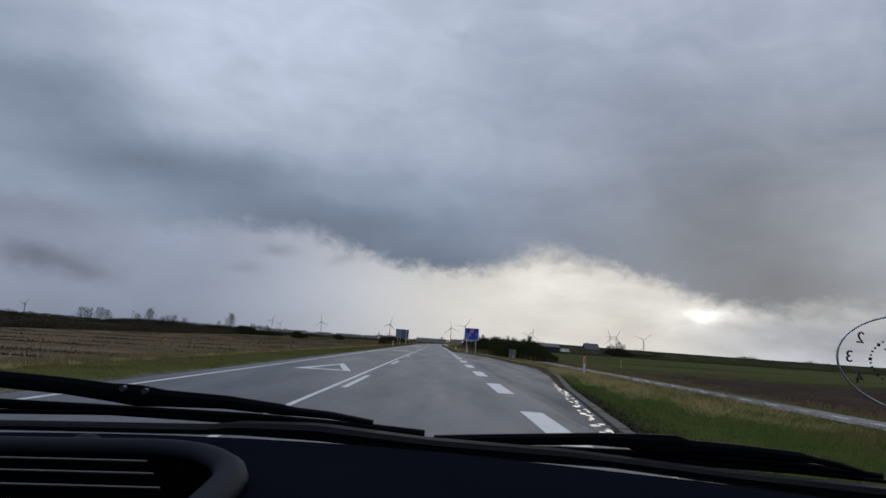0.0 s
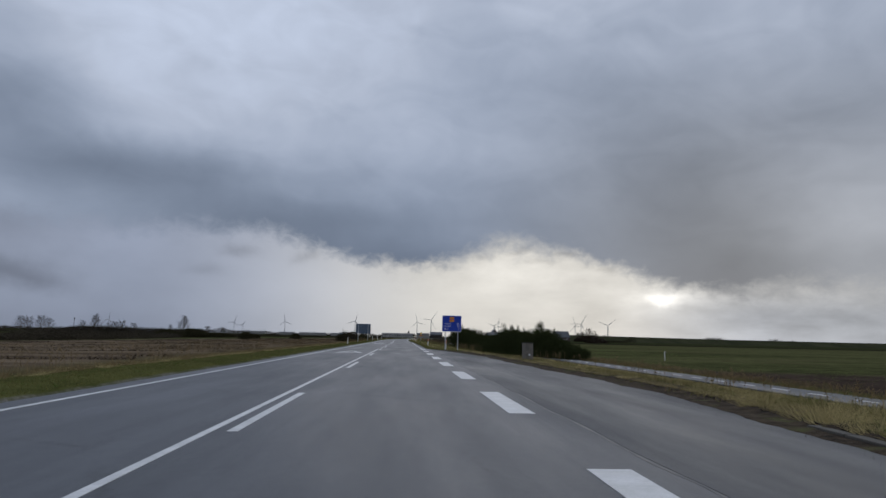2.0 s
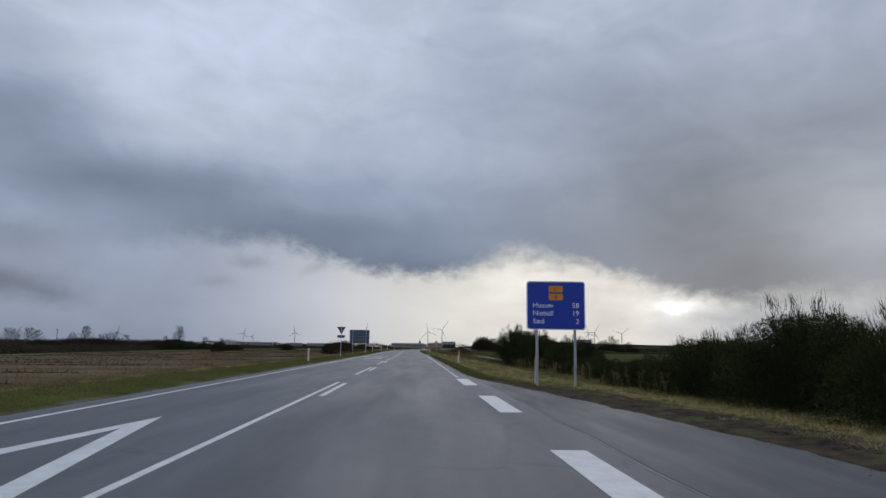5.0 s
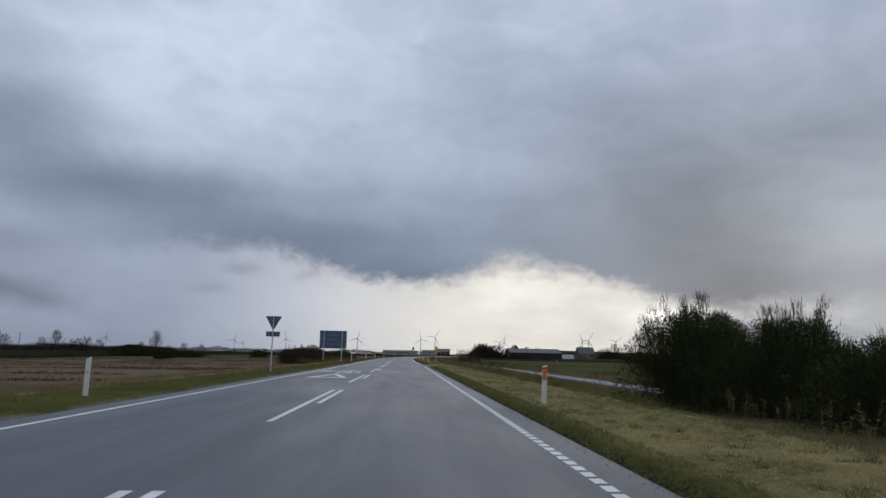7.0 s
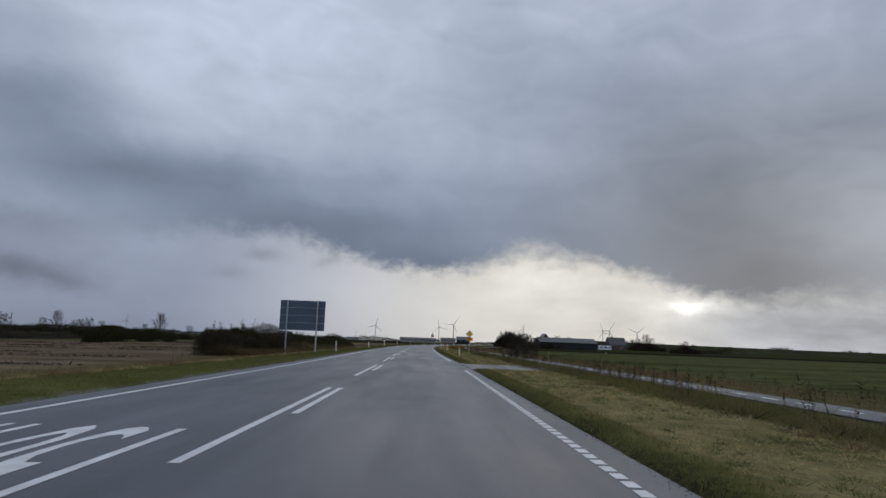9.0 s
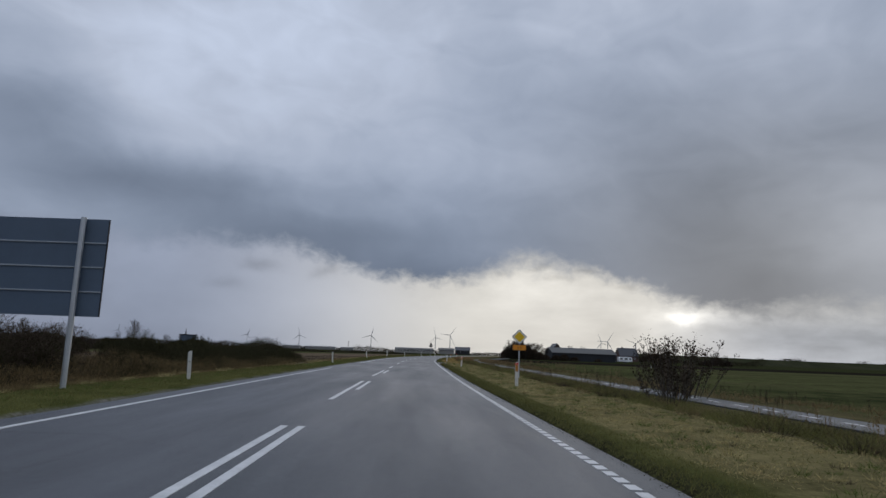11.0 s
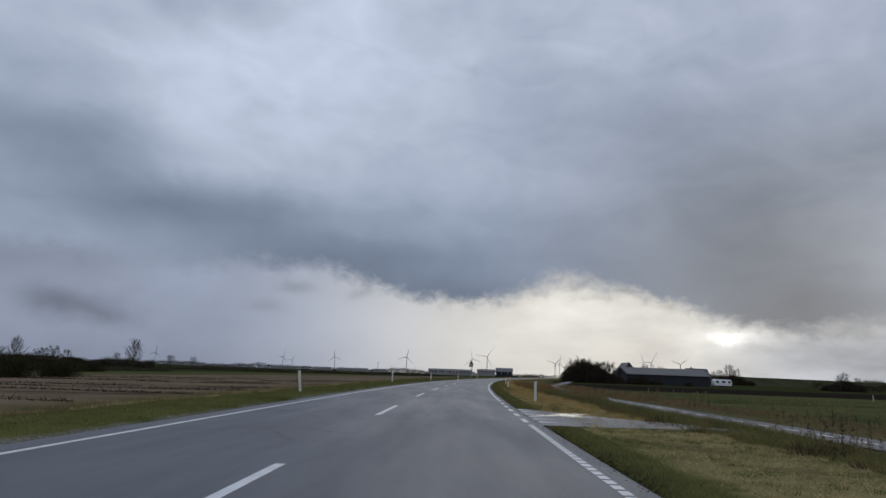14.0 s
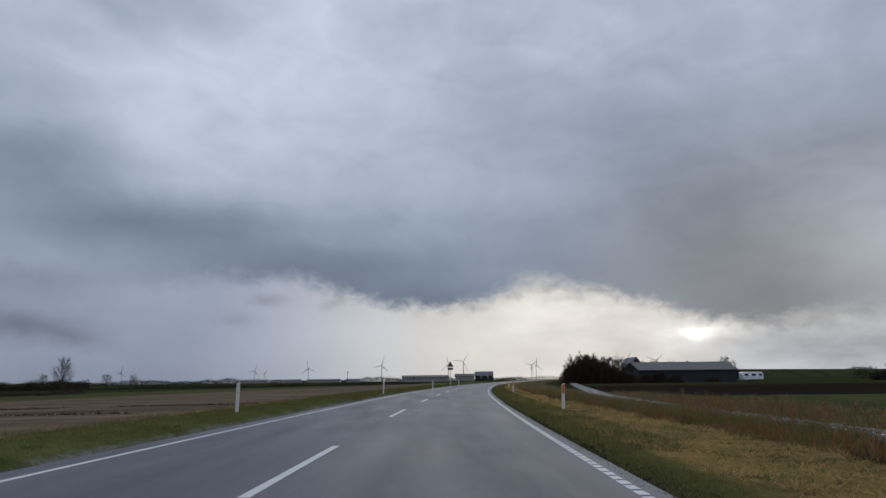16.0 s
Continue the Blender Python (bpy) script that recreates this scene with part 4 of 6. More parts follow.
bare_shrub(9.4, 205.5, 1.9, 2.9, leaves=1500)
bare_shrub(7.9, 203.0, 1.4, 1.7, leaves=500)
bare_shrub(10.8, 210.5, 1.5, 2.4, leaves=800)


def swell(px, py, h, fine):
    """The uneven height of a thicket along its run, at three sizes of lump."""
    out = []
    for a, b in zip(px, py):
        v = 0.72 + 0.85 * noise.noise((a * 0.13 / h, b * 0.13 / h, 1.3)) + 0.38 * noise.noise((a * 0.55 / h, b * 0.55 / h, 3.1 + h))
        out.append(v + (0.16 * noise.noise((a * 2.3 / h, b * 2.3 / h, 7.7)) if fine else 0.0))
    return np.clip(np.array(out), 0.12, None)


def hedge(name, pts, h, w, mat, label, per=34, cat="hedge", leaf=(0.12, 0.4), wid=0.09, up=0.8, core=0.0):
    """A long uneven thicket along a line of plan points, of many small blades."""
    sets = []
    for (x0, y0), (x1, y1) in zip(pts, pts[1:]):
        span = math.hypot(x1 - x0, y1 - y0)
        k = int(span * per)
        f = rng.uniform(0, 1, k)
        px, py = x0 + (x1 - x0) * f, y0 + (y1 - y0) * f
        hh = h * swell(px, py, h, True)
        s = rng.normal(size=k) * w * 0.38
        zz = np.clip(hh, 0.15, None) * rng.uniform(0, 1, k) ** 0.55 * np.exp(-(s / w) ** 2)
        nx, ny = -(y1 - y0) / span, (x1 - x0) / span
        p = np.stack([px + nx * s, py + ny * s, zz + lift(px - bend(py), py)], 1)
        d = rng.normal(size=(k, 3)) * 0.7 + np.array([0, 0, up])
        sets.append(ribbons(p, d, rng.uniform(*leaf, k) * h / 2, wid * h / 1.6, 0.2, True))
        # the dense inside of the thicket: broad overlapping sprays at all heights
        kc = int(span * core * 20)
        if kc:
            f = rng.uniform(0, 1, kc)
            cx, cy = x0 + (x1 - x0) * f, y0 + (y1 - y0) * f
            ch = h * swell(cx, cy, h, False) * rng.uniform(0, 0.86, kc)
            s = rng.normal(size=kc) * w * 0.22
            p = np.stack([cx + nx * s, cy + ny * s, lift(cx - bend(cy), cy) + ch - 0.1 * h], 1)
            sets.append(ribbons(p, np.array([0, 0, 0.35]) + rng.normal(size=(kc, 3)) * 0.8, h * rng.uniform(0.10, 0.24, kc), h * 0.07, 0.25, True))
    ob = blade_mesh(name, sets, mat)
    return tagged(ob, label, cat, kind="stuff")


def bare_tree(x, y, h, spread, z0=0.0, seed=1, label="solitary leafless tree on the field edge", group="bare trees", lean=0.0, fine=1.0):
    """A tapered trunk, limbs fanning upwards, and a haze of thin twigs in an egg-shaped crown."""
    r = np.random.default_rng(seed)
    ob = thing("tree", label, "tree", group, pose(x, y, z0))
    bm = bmesh.new()
    knots = [Vector((lean * h * (k / 6) ** 1.6 + r.normal() * 0.010 * h * k ** 0.5, r.normal() * 0.010 * h * k ** 0.5, h * (-0.03 + 0.14 * k))) for k in range(7)]
    for k in range(6):
        tube(bm, knots[k], knots[k + 1], h * 0.020 * (1 - k / 6.4), h * 0.020 * (1 - (k + 1) / 6.4), 6)
    base, way, size = [], [], []
    for i in range(40):
        f = 0.15 + 0.80 * (i / 40) ** 0.9
        k = min(5, int(f * 6))
        p = knots[k].lerp(knots[k + 1], f * 6 - k)
        a = 2.4 * i + r.normal() * 0.35
        d = Vector((math.cos(a) * spread * 2.1 + lean * 0.6, math.sin(a) * spread * 2.1, r.uniform(0.55, 1.1) + 0.6 * f)).normalized()
        reach = h * (0.50 - 0.30 * f) * r.uniform(0.7, 1.15)
        # each limb bends upwards and forks
        q = p + d * reach * 0.55
        ends = []
        tube(bm, p, q, h * 0.0085 * (1.25 - f), h * 0.005 * (1.2 - f) + 0.004 * h * 0.3, 4)
        for g in range(3):
            e = (d + Vector((r.normal() * 0.35, r.normal() * 0.35, 0.35 + r.normal() * 0.15))).normalized()
            z = q + e * reach * r.uniform(0.4, 0.7)
            tube(bm, q, z, h * 0.0034, h * 0.0012, 3)
            ends.append((q, z, e))
        for q0, z, e in ends:
            m = 9
            g = r.uniform(0.15, 1.0, m)[:, None]
            b1 = np.array(q0) + (np.array(z) - np.array(q0)) * g
            e1 = np.array(e) + r.normal(size=(m, 3)) * 0.5
            l1 = h * r.uniform(0.04, 0.11, m)
            base.append(b1), way.append(e1), size.append(l1)
            e2 = np.repeat(e1, 2, 0) + r.normal(size=(2 * m, 3)) * 0.5
            b2 = np.repeat(b1 + e1 / np.linalg.norm(e1, axis=1, keepdims=True) * l1[:, None] * 0.6, 2, 0)
            base.append(b2), way.append(e2), size.append(np.repeat(l1, 2) * 0.6)
    solid("trunk", bm, M_BARK, ob)
    base, way, size = np.concatenate(base), np.concatenate(way), np.concatenate(size)
    blade_mesh("crown", [ribbons(base, way, size, h * 0.0024 * fine, 0.1, True)], M_TWIG, ob)
    return ob


bare_tree(-300, 684, 19.5, 0.40, -3, 3)
bare_tree(-210, 667, 20.0, 0.40, -3, 5)
bare_tree(-224, 672, 11, 0.5, -3, 8)
for k, (x, y, h) in enumerate(((-352, 700, 13), (-362, 704, 15), (-372, 700, 13.5), (-384, 708, 14), (-315, 690, 11), (-262, 680, 10), (-190, 676, 9), (-176, 680, 8), (-283, 688, 11), (-277, 690, 12), (-289, 690, 10))):
    bare_tree(x, y, h * 1.25, 0.72, -3, 20 + k, "leafless tree in a far hedgerow")

# left side: scrub beside the road, hedgerows behind the field
hedge("roadside_scrub", [(-14.6, 187), (-13.6, 191), (-13.2, 197), (-13.8, 206)], 1.9, 2.4, M_TWIG, "tangled bare scrub beside the road", 1000, "scrub", (0.12, 0.4), 0.014, core=0)
hedge("roadside_scrub", [(-15.5, 206), (-13.4, 213), (-12.2, 222), (-12.4, 230), (-13.5, 238)], 1.6, 3.0, M_HEDGE, "tangled dark scrub beside the road", 1500, "scrub", (0.14, 0.5), 0.014, core=0)
hedge("withered_scrub", [(-14.0, 187), (-12.6, 194), (-13.0, 206), (-12.2, 214), (-11.2, 224), (-11.6, 236)], 0.95, 2.6, M_DRY, "brown withered stalks among the scrub", 700, "scrub", (0.25, 0.7), 0.016, 1.5)
for x, y, rx, h in ((-15.2, 189.5, 1.7, 2.2), (-14.2, 192.5, 1.9, 2.45), (-13.6, 196, 1.6, 2.0), (-14.6, 200, 1.7, 1.9), (-14.8, 204, 1.8, 1.75), (-13.2, 209, 1.3, 1.5), (-14.2, 213, 1.6, 2.0), (-12.9, 217.5, 1.3, 1.4), (-14.2, 220, 1.7, 1.95), (-16.5, 226, 2.0, 2.0),
                    (-17.3, 230.5, 1.6, 2.15), (-18.4, 232.5, 1.4, 1.9), (-16.4, 228, 1.6, 1.9), (-12.2, 224, 1.3, 1.2), (-12.8, 227.5, 1.5, 1.5), (-11.6, 231.5, 1.4, 1.4), (-11.8, 235.5, 1.5, 1.35)):
    broom_bush(x, y, rx, rx * 1.25, h, -0.3, 0.45, M_HEDGE, "dark bare bush in the roadside scrub", "scrub_bush", 0.028, "roadside scrub bushes")
for x, y, rx, h in ((-52, 246, 1.9, 2.4), (-55.5, 260, 2.5, 3.0), (-56, 275, 2.3, 2.3), (-60, 297, 1.6, 1.9), (-46.5, 311, 2.4, 2.6), (-47.5, 321, 2.3, 2.3)):
    broom_bush(x, y, rx, rx, h, float(lift(x - bend(y), y)) - 0.1, 0.25, M_HEDGE, "rounded dark thicket standing in the stubble field", "thicket", 0.05, "field thickets")
for x, y, rx, h in ((-112, 352, 6, 3.4), (-109, 372, 7, 5.4), (-112, 390, 6, 4.2), (-107, 410, 6, 3.2), (-106, 428, 5, 2.6), (-139, 478, 6.0, 5.0), (-163, 486, 7.0, 5.2)):
    broom_bush(x, y, rx, rx * 0.8, h, float(lift(x, y)) - 0.1, 0.1, M_HEDGE, "rounded dark thicket standing at the field's far side", "thicket", 0.12, "field thickets")
hedge("field_hedge", [(-58, -20), (-70, 100), (-80, 190), (-112, 300), (-128, 400), (-130, 470), (-121, 520)], 2.1, 4.0, M_FAR, "dark hedge along the far side of the stubble field", 120, "hedge", (0.15, 0.45), 0.06, core=5)
hedge("hedgerow", [(-560, 560), (-420, 640), (-300, 690), (-205, 684)], 7.0, 8, M_FAR, "far dark hedgerow behind the fields", 34, "hedgerow", core=5)
hedge("field_hedge", [(-78, -20), (-70, 80), (-72, 180), (-86, 260), (-104, 330), (-130, 420)], 1.9, 3.5, M_FAR, "dark hedge along the far side of the stubble field", 110, "hedge", (0.15, 0.45), 0.06, core=7)
hedge("hedgerow", [(-760, 480), (-560, 560)], 8.5, 8, M_FAR, "far dark hedgerow behind the fields", 30, "hedgerow", core=4)
hedge("hedgerow", [(-205, 684), (-140, 720), (-60, 770), (-10, 780)], 2.6, 4, M_FAR, "far dark hedgerow behind the fields", 40, "hedgerow", core=8)
hedge("far_wood", [(-2600, 1500), (-1500, 2000), (-700, 2300), (-60, 2400), (300, 2500)], 16, 30, M_FAR, "line of far woods on the horizon", 5, "woods", core=1.2)
for x, y in ((-260, 560), (-352, 560), (-80, 900)):
    pole = thing("utility_pole", "far wooden utility pole with a short crossarm", "utility pole", "utility poles", pose(x, y, -0.2))
    solid("pole", tube(bmesh.new(), (0, 0, -0.5), (0, 0, 10.5), 0.22, 0.16, 8), M_BARK, pole)
    solid("crossarm", boxes((-1.1, 1.1, -0.1, 0.1, 9.7, 9.95), bevel=0.02), M_BARK, pole)
hedge("far_wood", [(300, 2500), (1200, 2300), (2600, 1500)], 11, 30, M_FAR, "line of far woods on the horizon", 4, "woods", core=1.0)
# right side: trees round the barn, shrubs on the dyke
for k, (x, y, h) in enumerate(((37.2, 475, 5.8), (39.5, 477, 8.0), (41.5, 474, 8.6), (44.0, 477, 8.4), (46.5, 475, 7.4), (42.5, 480, 8.2), (39.0, 472, 6.2), (45.5, 471, 6.4), (48.5, 476, 7.6), (50.5, 478, 7.8), (53, 480, 7.4), (56, 481, 6.0), (40.5, 472, 7.2), (43.2, 471, 7.8))):
    bare_tree(x, y, h, 0.62, -0.1, 50 + k, "dense leafless tree in the clump beside the barn", "trees beside the barn", 0.03, 2.6 if k < 8 or k > 11 else 1.9)
for x, y, rx, h in ((36.8, 473, 2.2, 3.8), (39, 474, 3.2, 5.4), (43.0, 474, 3.6, 6.6), (46.5, 474, 3.2, 6.0), (49.5, 475, 2.8, 4.8), (52.6, 476, 2.4, 3.6), (51.5, 477, 2.4, 2.6), (55.5, 477, 2.2, 2.4), (60.5, 478, 2.2, 2.4), (64.5, 478.5, 2.2, 3.0), (69, 478, 2.0, 2.0), (80, 478.5, 1.8, 1.4), (200, 768, 5.0, 5.5), (207, 769, 6.0, 7.5), (214, 771, 6.5, 8.0), (221, 772, 6.0, 6.0), (229, 774, 5.0, 4.0), (130, 480, 3.0, 2.3), (135.5, 481, 3.8, 3.9), (141, 484, 3.4, 2.7)):
    broom_bush(x, y, rx, rx, h * 1.15, -0.3, 0.17, M_TWIG, "dark leafless undergrowth near the farm", "undergrowth", 0.10, "undergrowth near the farm")
for k, (x, y, h, lean) in enumerate(((201, 768, 11.5, -0.18), (212, 770, 17.0, 0.02), (218, 773, 14.0, 0.05), (206, 771, 13.0, -0.05), (133, 480, 5.8, 0.0), (136, 483, 7.0, 0.03), (139.5, 481, 5.4, 0.05), (66, 500, 7.0, 0), (75, 515, 8.0, 0), (83, 520, 7.6, 0))):
    bare_tree(x, y, h, 0.55, -0.2, 70 + k, "leafless wind-bent tree near the farm", "bare trees", lean)
hedge("field_scrub", [(134, 500), (146, 496), (160, 504), (176, 515)], 4.2, 4, M_HEDGE, "low scrub on the meadow's far edge", 60, "scrub")


def dyke():
    """A long grassed sea bank behind the meadows."""
    verts, faces = [], []
    plan = [(120, 760), (260, 900), (520, 1050), (900, 1050), (1500, 800), (2400, 300)]
    for x, y in plan:
        n = Vector((0.3, 1.0, 0)).normalized()
        for d, z in ((-45, -0.4), (-18, 5.5), (-6, 8.4), (8, 8.6), (40, -0.4)):
            verts.append((x + n.x * d, y + n.y * d, z))
    for j in range(len(plan) - 1):
        for i in range(4):
            faces.append((5 * j + i, 5 * j + 5 + i, 5 * j + 6 + i, 5 * j + 1 + i))
    m, n, b = material("dyke_grass", 1.0)
    b.inputs["Specular IOR Level"].default_value = 0.0
    p = place(n)
    n.put(b.inputs["Base Color"], n.mix(n.span(n.noise(p, 0.03, 6, 0.65), 0.3, 0.7), (0.018, 0.020, 0.011), (0.038, 0.039, 0.021)))
    ob = raw("dyke", verts, [f[::-1] for f in faces], m, smooth=True)
    return tagged(ob, "long dark green sea dyke behind the meadows", "dyke", kind="structure")


dyke()
hedge("dyke_scrub", [(200, 850), (400, 985), (700, 1055)], 3.2, 5, M_HEDGE, "scattered shrubs on the sea dyke", 8, "scrub")
for pts in ([(235, 905), (330, 965)], [(420, 1010), (520, 1060)], [(600, 1065), (640, 1065)], [(760, 1070), (900, 1065)]):
    hedge("dyke_hedge", [(x, y + 6) for x, y in pts], 12.5, 10, M_FAR, "uneven dark shrubs and trees behind the sea dyke", 10, "hedge", (0.05, 0.14), 0.04, core=1.0)


# ---- farm buildings ----
M_BRICK = plain("dark_brick", (0.085, 0.055, 0.045), 0.85, 0, 0.3, 0.6, 0.3, 6)
M_SHED = plain("dark_boards", (0.016, 0.018, 0.022), 0.8, 0, 0.3, 0.5, 0.3, 6)
M_SHEET = plain("fibre_cement_sheet", (0.066, 0.065, 0.062), 0.75, 0, 0.3, 0.4, 0.3, 5)
M_SLATE = plain("dark_roof", (0.04, 0.042, 0.048), 0.6, 0, 0.25, 0.6, 0.3, 6)
M_PANE = plain("window_glass", (0.03, 0.035, 0.04), 0.08, 0, 0.1, 1, 0)
M_PALE = plain("pale_render", (0.22, 0.215, 0.205), 0.8, 0, 0.15, 0.5, 0.2, 5)


def gabled(name, label, m, w, d, eaves, ridge, wall, roof, along=True, windows=(), door=None, chimney=None):
    """A gabled house: four thick walls, two roof slopes with overhang, openings with frames. The front faces -y."""
    ob = thing(name, label, "building", "", m)
    t, o = 0.3, 0.35
    solid("wall", boxes((-w / 2, w / 2, 0, t, -0.5, eaves)), wall, ob)
    solid("wall", boxes((-w / 2, w / 2, d - t, d, -0.5, eaves)), wall, ob)
    if along:
        for x0 in (-w / 2, w / 2 - t):
            bm = bmesh.new()
            pts = [(t, -0.5), (d - t, -0.5), (d - t, eaves), (d / 2, ridge - 0.15), (t, eaves)]
            prism(pts, x0, x0 + t, bm)
            bmesh.ops.transform(bm, matrix=Matrix(((0, 1, 0, 0), (1, 0, 0, 0), (0, 0, 1, 0), (0, 0, 0, 1))), verts=bm.verts)
            bmesh.ops.recalc_face_normals(bm, faces=bm.faces)
            solid("gable_wall", bm, wall, ob)
        s = (ridge - eaves) / (d / 2)
        for sgn in (0, 1):
            bm = bmesh.new()
            y0, y1 = -o, d / 2
            zz0, zz1 = eaves - s * o, ridge
            v = [(-w / 2 - o, y0, zz0), (w / 2 + o, y0, zz0), (w / 2 + o, y1, zz1), (-w / 2 - o, y1, zz1)]
            if sgn:
                v = [(x, d - y, z) for x, y, z in v]
            lo = [bm.verts.new(p) for p in v]
            hi = [bm.verts.new((p[0], p[1], p[2] + 0.18)) for p in v]
            bm.faces.new(lo), bm.faces.new(hi)
            for i in range(4):
                bm.faces.new((lo[i], lo[(i + 1) % 4], hi[(i + 1) % 4], hi[i]))
            bmesh.ops.recalc_face_normals(bm, faces=bm.faces)
            solid("roof_slope", bm, roof, ob)
    for x, z, ww, hh in windows:
        f = solid("window", boxes((x - ww / 2, x + ww / 2, -0.03, 0.0, z - hh / 2, z + hh / 2)), M_WHITE, ob, "white window frame")
        solid("pane", boxes((x - ww / 2 + 0.08, x + ww / 2 - 0.08, -0.036, -0.031, z - hh / 2 + 0.08, z + hh / 2 - 0.08)), M_PANE, f)
    if door:
        x, ww, hh = door
        solid("door", boxes((x - ww / 2, x + ww / 2, -0.04, 0.0, 0, hh), bevel=0.01), M_PALE, ob)
    if chimney:
        solid("chimney", boxes((chimney - 0.4, chimney + 0.4, d / 2 - 0.4, d / 2 + 0.4, ridge - 0.6, ridge + 1.0), bevel=0.03), M_BRICK, ob)
    return ob


gabled("barn", "long low dark barn with grey corrugated sheet roof", pose(75.0, 484, -0.2, 0, 0, 8), 31, 11, 3.7, 6.0, M_SHED, M_SHEET, True, ())
gabled("farm_wing", "dark steep-gabled farm building behind the barn", pose(71.6, 516, -0.2, 0, 0, 90), 12, 8, 3.2, 8.3, M_BRICK, M_SLATE)
hut = thing("field_hut", "small dark blue-grey hut with a mast behind the scrub", "hut", "", pose(-19.6, 235, float(lift(-19.2, 235)), 0, 0, 25))
solid("wall", boxes((-0.6, 0.6, -0.5, 0.5, -0.1, 2.25), bevel=0.02), M_BACK, hut)
solid("roof", boxes((-0.66, 0.66, -0.56, 0.56, 2.25, 2.32), bevel=0.02), M_SLATE, hut)
solid("mast", tube(bmesh.new(), (-0.2, 0, 2.3), (-0.2, 0, 2.8), 0.06, 0.012, 8), M_SLATE, hut)
gabled("farmhouse", "dark brick farmhouse with a steep roof", pose(167, 708, 0.6, 0, 0, 12), 16, 9, 4.2, 10.2, M_BRICK, M_SLATE, True, ((-5, 2.2, 1.6, 1.4), (0, 2.2, 1.6, 1.4), (5, 2.2, 1.6, 1.4)), (2.4, 1.1, 2.1), -4)
gabled("long_hall", "long low pale building with a row of windows", pose(-7, 800, 0.9, 0, 0, 3), 36, 12, 2.8, 4.3, M_PALE, M_SHEET, True, [(-15 + 3.0 * k, 1.8, 2.0, 0.9) for k in range(11)])
gabled("shed", "small pale shed with a flat-pitched roof", pose(23, 790, 1.1, 0, 0, 3), 14, 9, 3.2, 4.8, M_PALE, M_SHEET)
gabled("cottage", "dark gabled cottage at the bend", pose(38.5, 806, 1.2, 0, 0, -4), 14, 9, 3.4, 6.4, M_SHED, M_SLATE, True, ((3, 2.0, 1.4, 1.3), (-2.5, 2.0, 1.4, 1.3)))
for x, y, w in ((-330, 1500, 50), (-260, 1500, 34), (-205, 1520, 60), (-150, 1510, 26)):
    gabled("greenhouse", "far pale low greenhouse roofs", pose(x, y, 0.5), w, 14, 3.4, 5.6, M_PALE, M_SHEET)


def caravan():
    ob = thing("caravan", "white touring caravan parked beside the barn", "caravan", "", pose(94.4, 486, -0.1, 0, 0, 6) @ Matrix.Scale(1.1, 4))
    body = prism([(-2.9, 0.55), (2.8, 0.55), (3.0, 1.2), (2.75, 2.3), (2.4, 2.55), (-2.6, 2.55), (-3.0, 2.2), (-3.05, 1.0)], -1.1, 1.1)
    bmesh.ops.bevel(body, geom=list(body.edges), offset=0.09, segments=2, affect="EDGES")
    solid("body", body, M_WHITE, ob)
    for x, w in ((-2.0, 1.1), (0.1, 1.3), (2.0, 0.9)):
        solid("window", boxes((x - w / 2, x + w / 2, -1.12, -1.09, 1.45, 2.05), bevel=0.01), M_PANE, ob, "dark tinted window")
    solid("stripe", boxes((-2.9, 2.8, -1.112, -1.098, 1.05, 1.13)), M_BACK, ob)
    for y in (-0.95, 0.95):
        bm = tube(bmesh.new(), (0, y - 0.1, 0.3), (0, y + 0.1, 0.3), 0.32, 0.32, 16)
        solid("wheel", bm, M_BLACK, ob)
    solid("drawbar", boxes((-4.2, -2.9, -0.06, 0.06, 0.42, 0.52)), M_GALV, ob)
    return ob


caravan()


# ---- grass and weeds ----
def scatter(name, count, y0, y1, o0, o1, h, w, mat, label, lean=0.35, droop=0.25, absolute=True, clump=None, cat="grass", up=1.0):
    """Blades over a band of ground beside the road; offsets from the axis, or from the right edge."""
    y, f = rng.uniform(y0, y1, count), rng.uniform(0, 1, count)
    off = o0 + (o1 - o0) * f + (0 if absolute else right_edge(y))
    if clump:
        keep = np.array([noise.noise((a * clump, b * clump, 1.7)) for a, b in zip(off, y)]) > rng.uniform(-0.35, 0.45, count)
        y, off = y[keep], off[keep]
    ok = np.abs(off + bend(y) - lane_x(y)) > rng.uniform(0.55, 0.95, len(y))
    ok &= ~((y > 261.7) & (y < 270.8) & (off > 2) & (off < 2.5 + (270.8 - y) * 0.72))
    for a, b, lo, hi in ((173.5, 184, 2.0, 9), (227, 246, -11, -6)):
        ok &= ~((y > a) & (y < b) & (off > lo) & (off < hi))
    y, off = y[ok], off[ok]
    k = len(y)
    base = np.stack([off + bend(y), y, lift(off, y) - 0.01], 1)
    way = np.stack([rng.normal(size=k) * lean, rng.normal(size=k) * lean, np.full(k, up)], 1)
    ob = blade_mesh(name, [ribbons(base, way, rng.uniform(*h, k), rng.uniform(*w, k), droop, h[1] < 0.45)], mat)
    return tagged(ob, label, cat, kind="stuff")


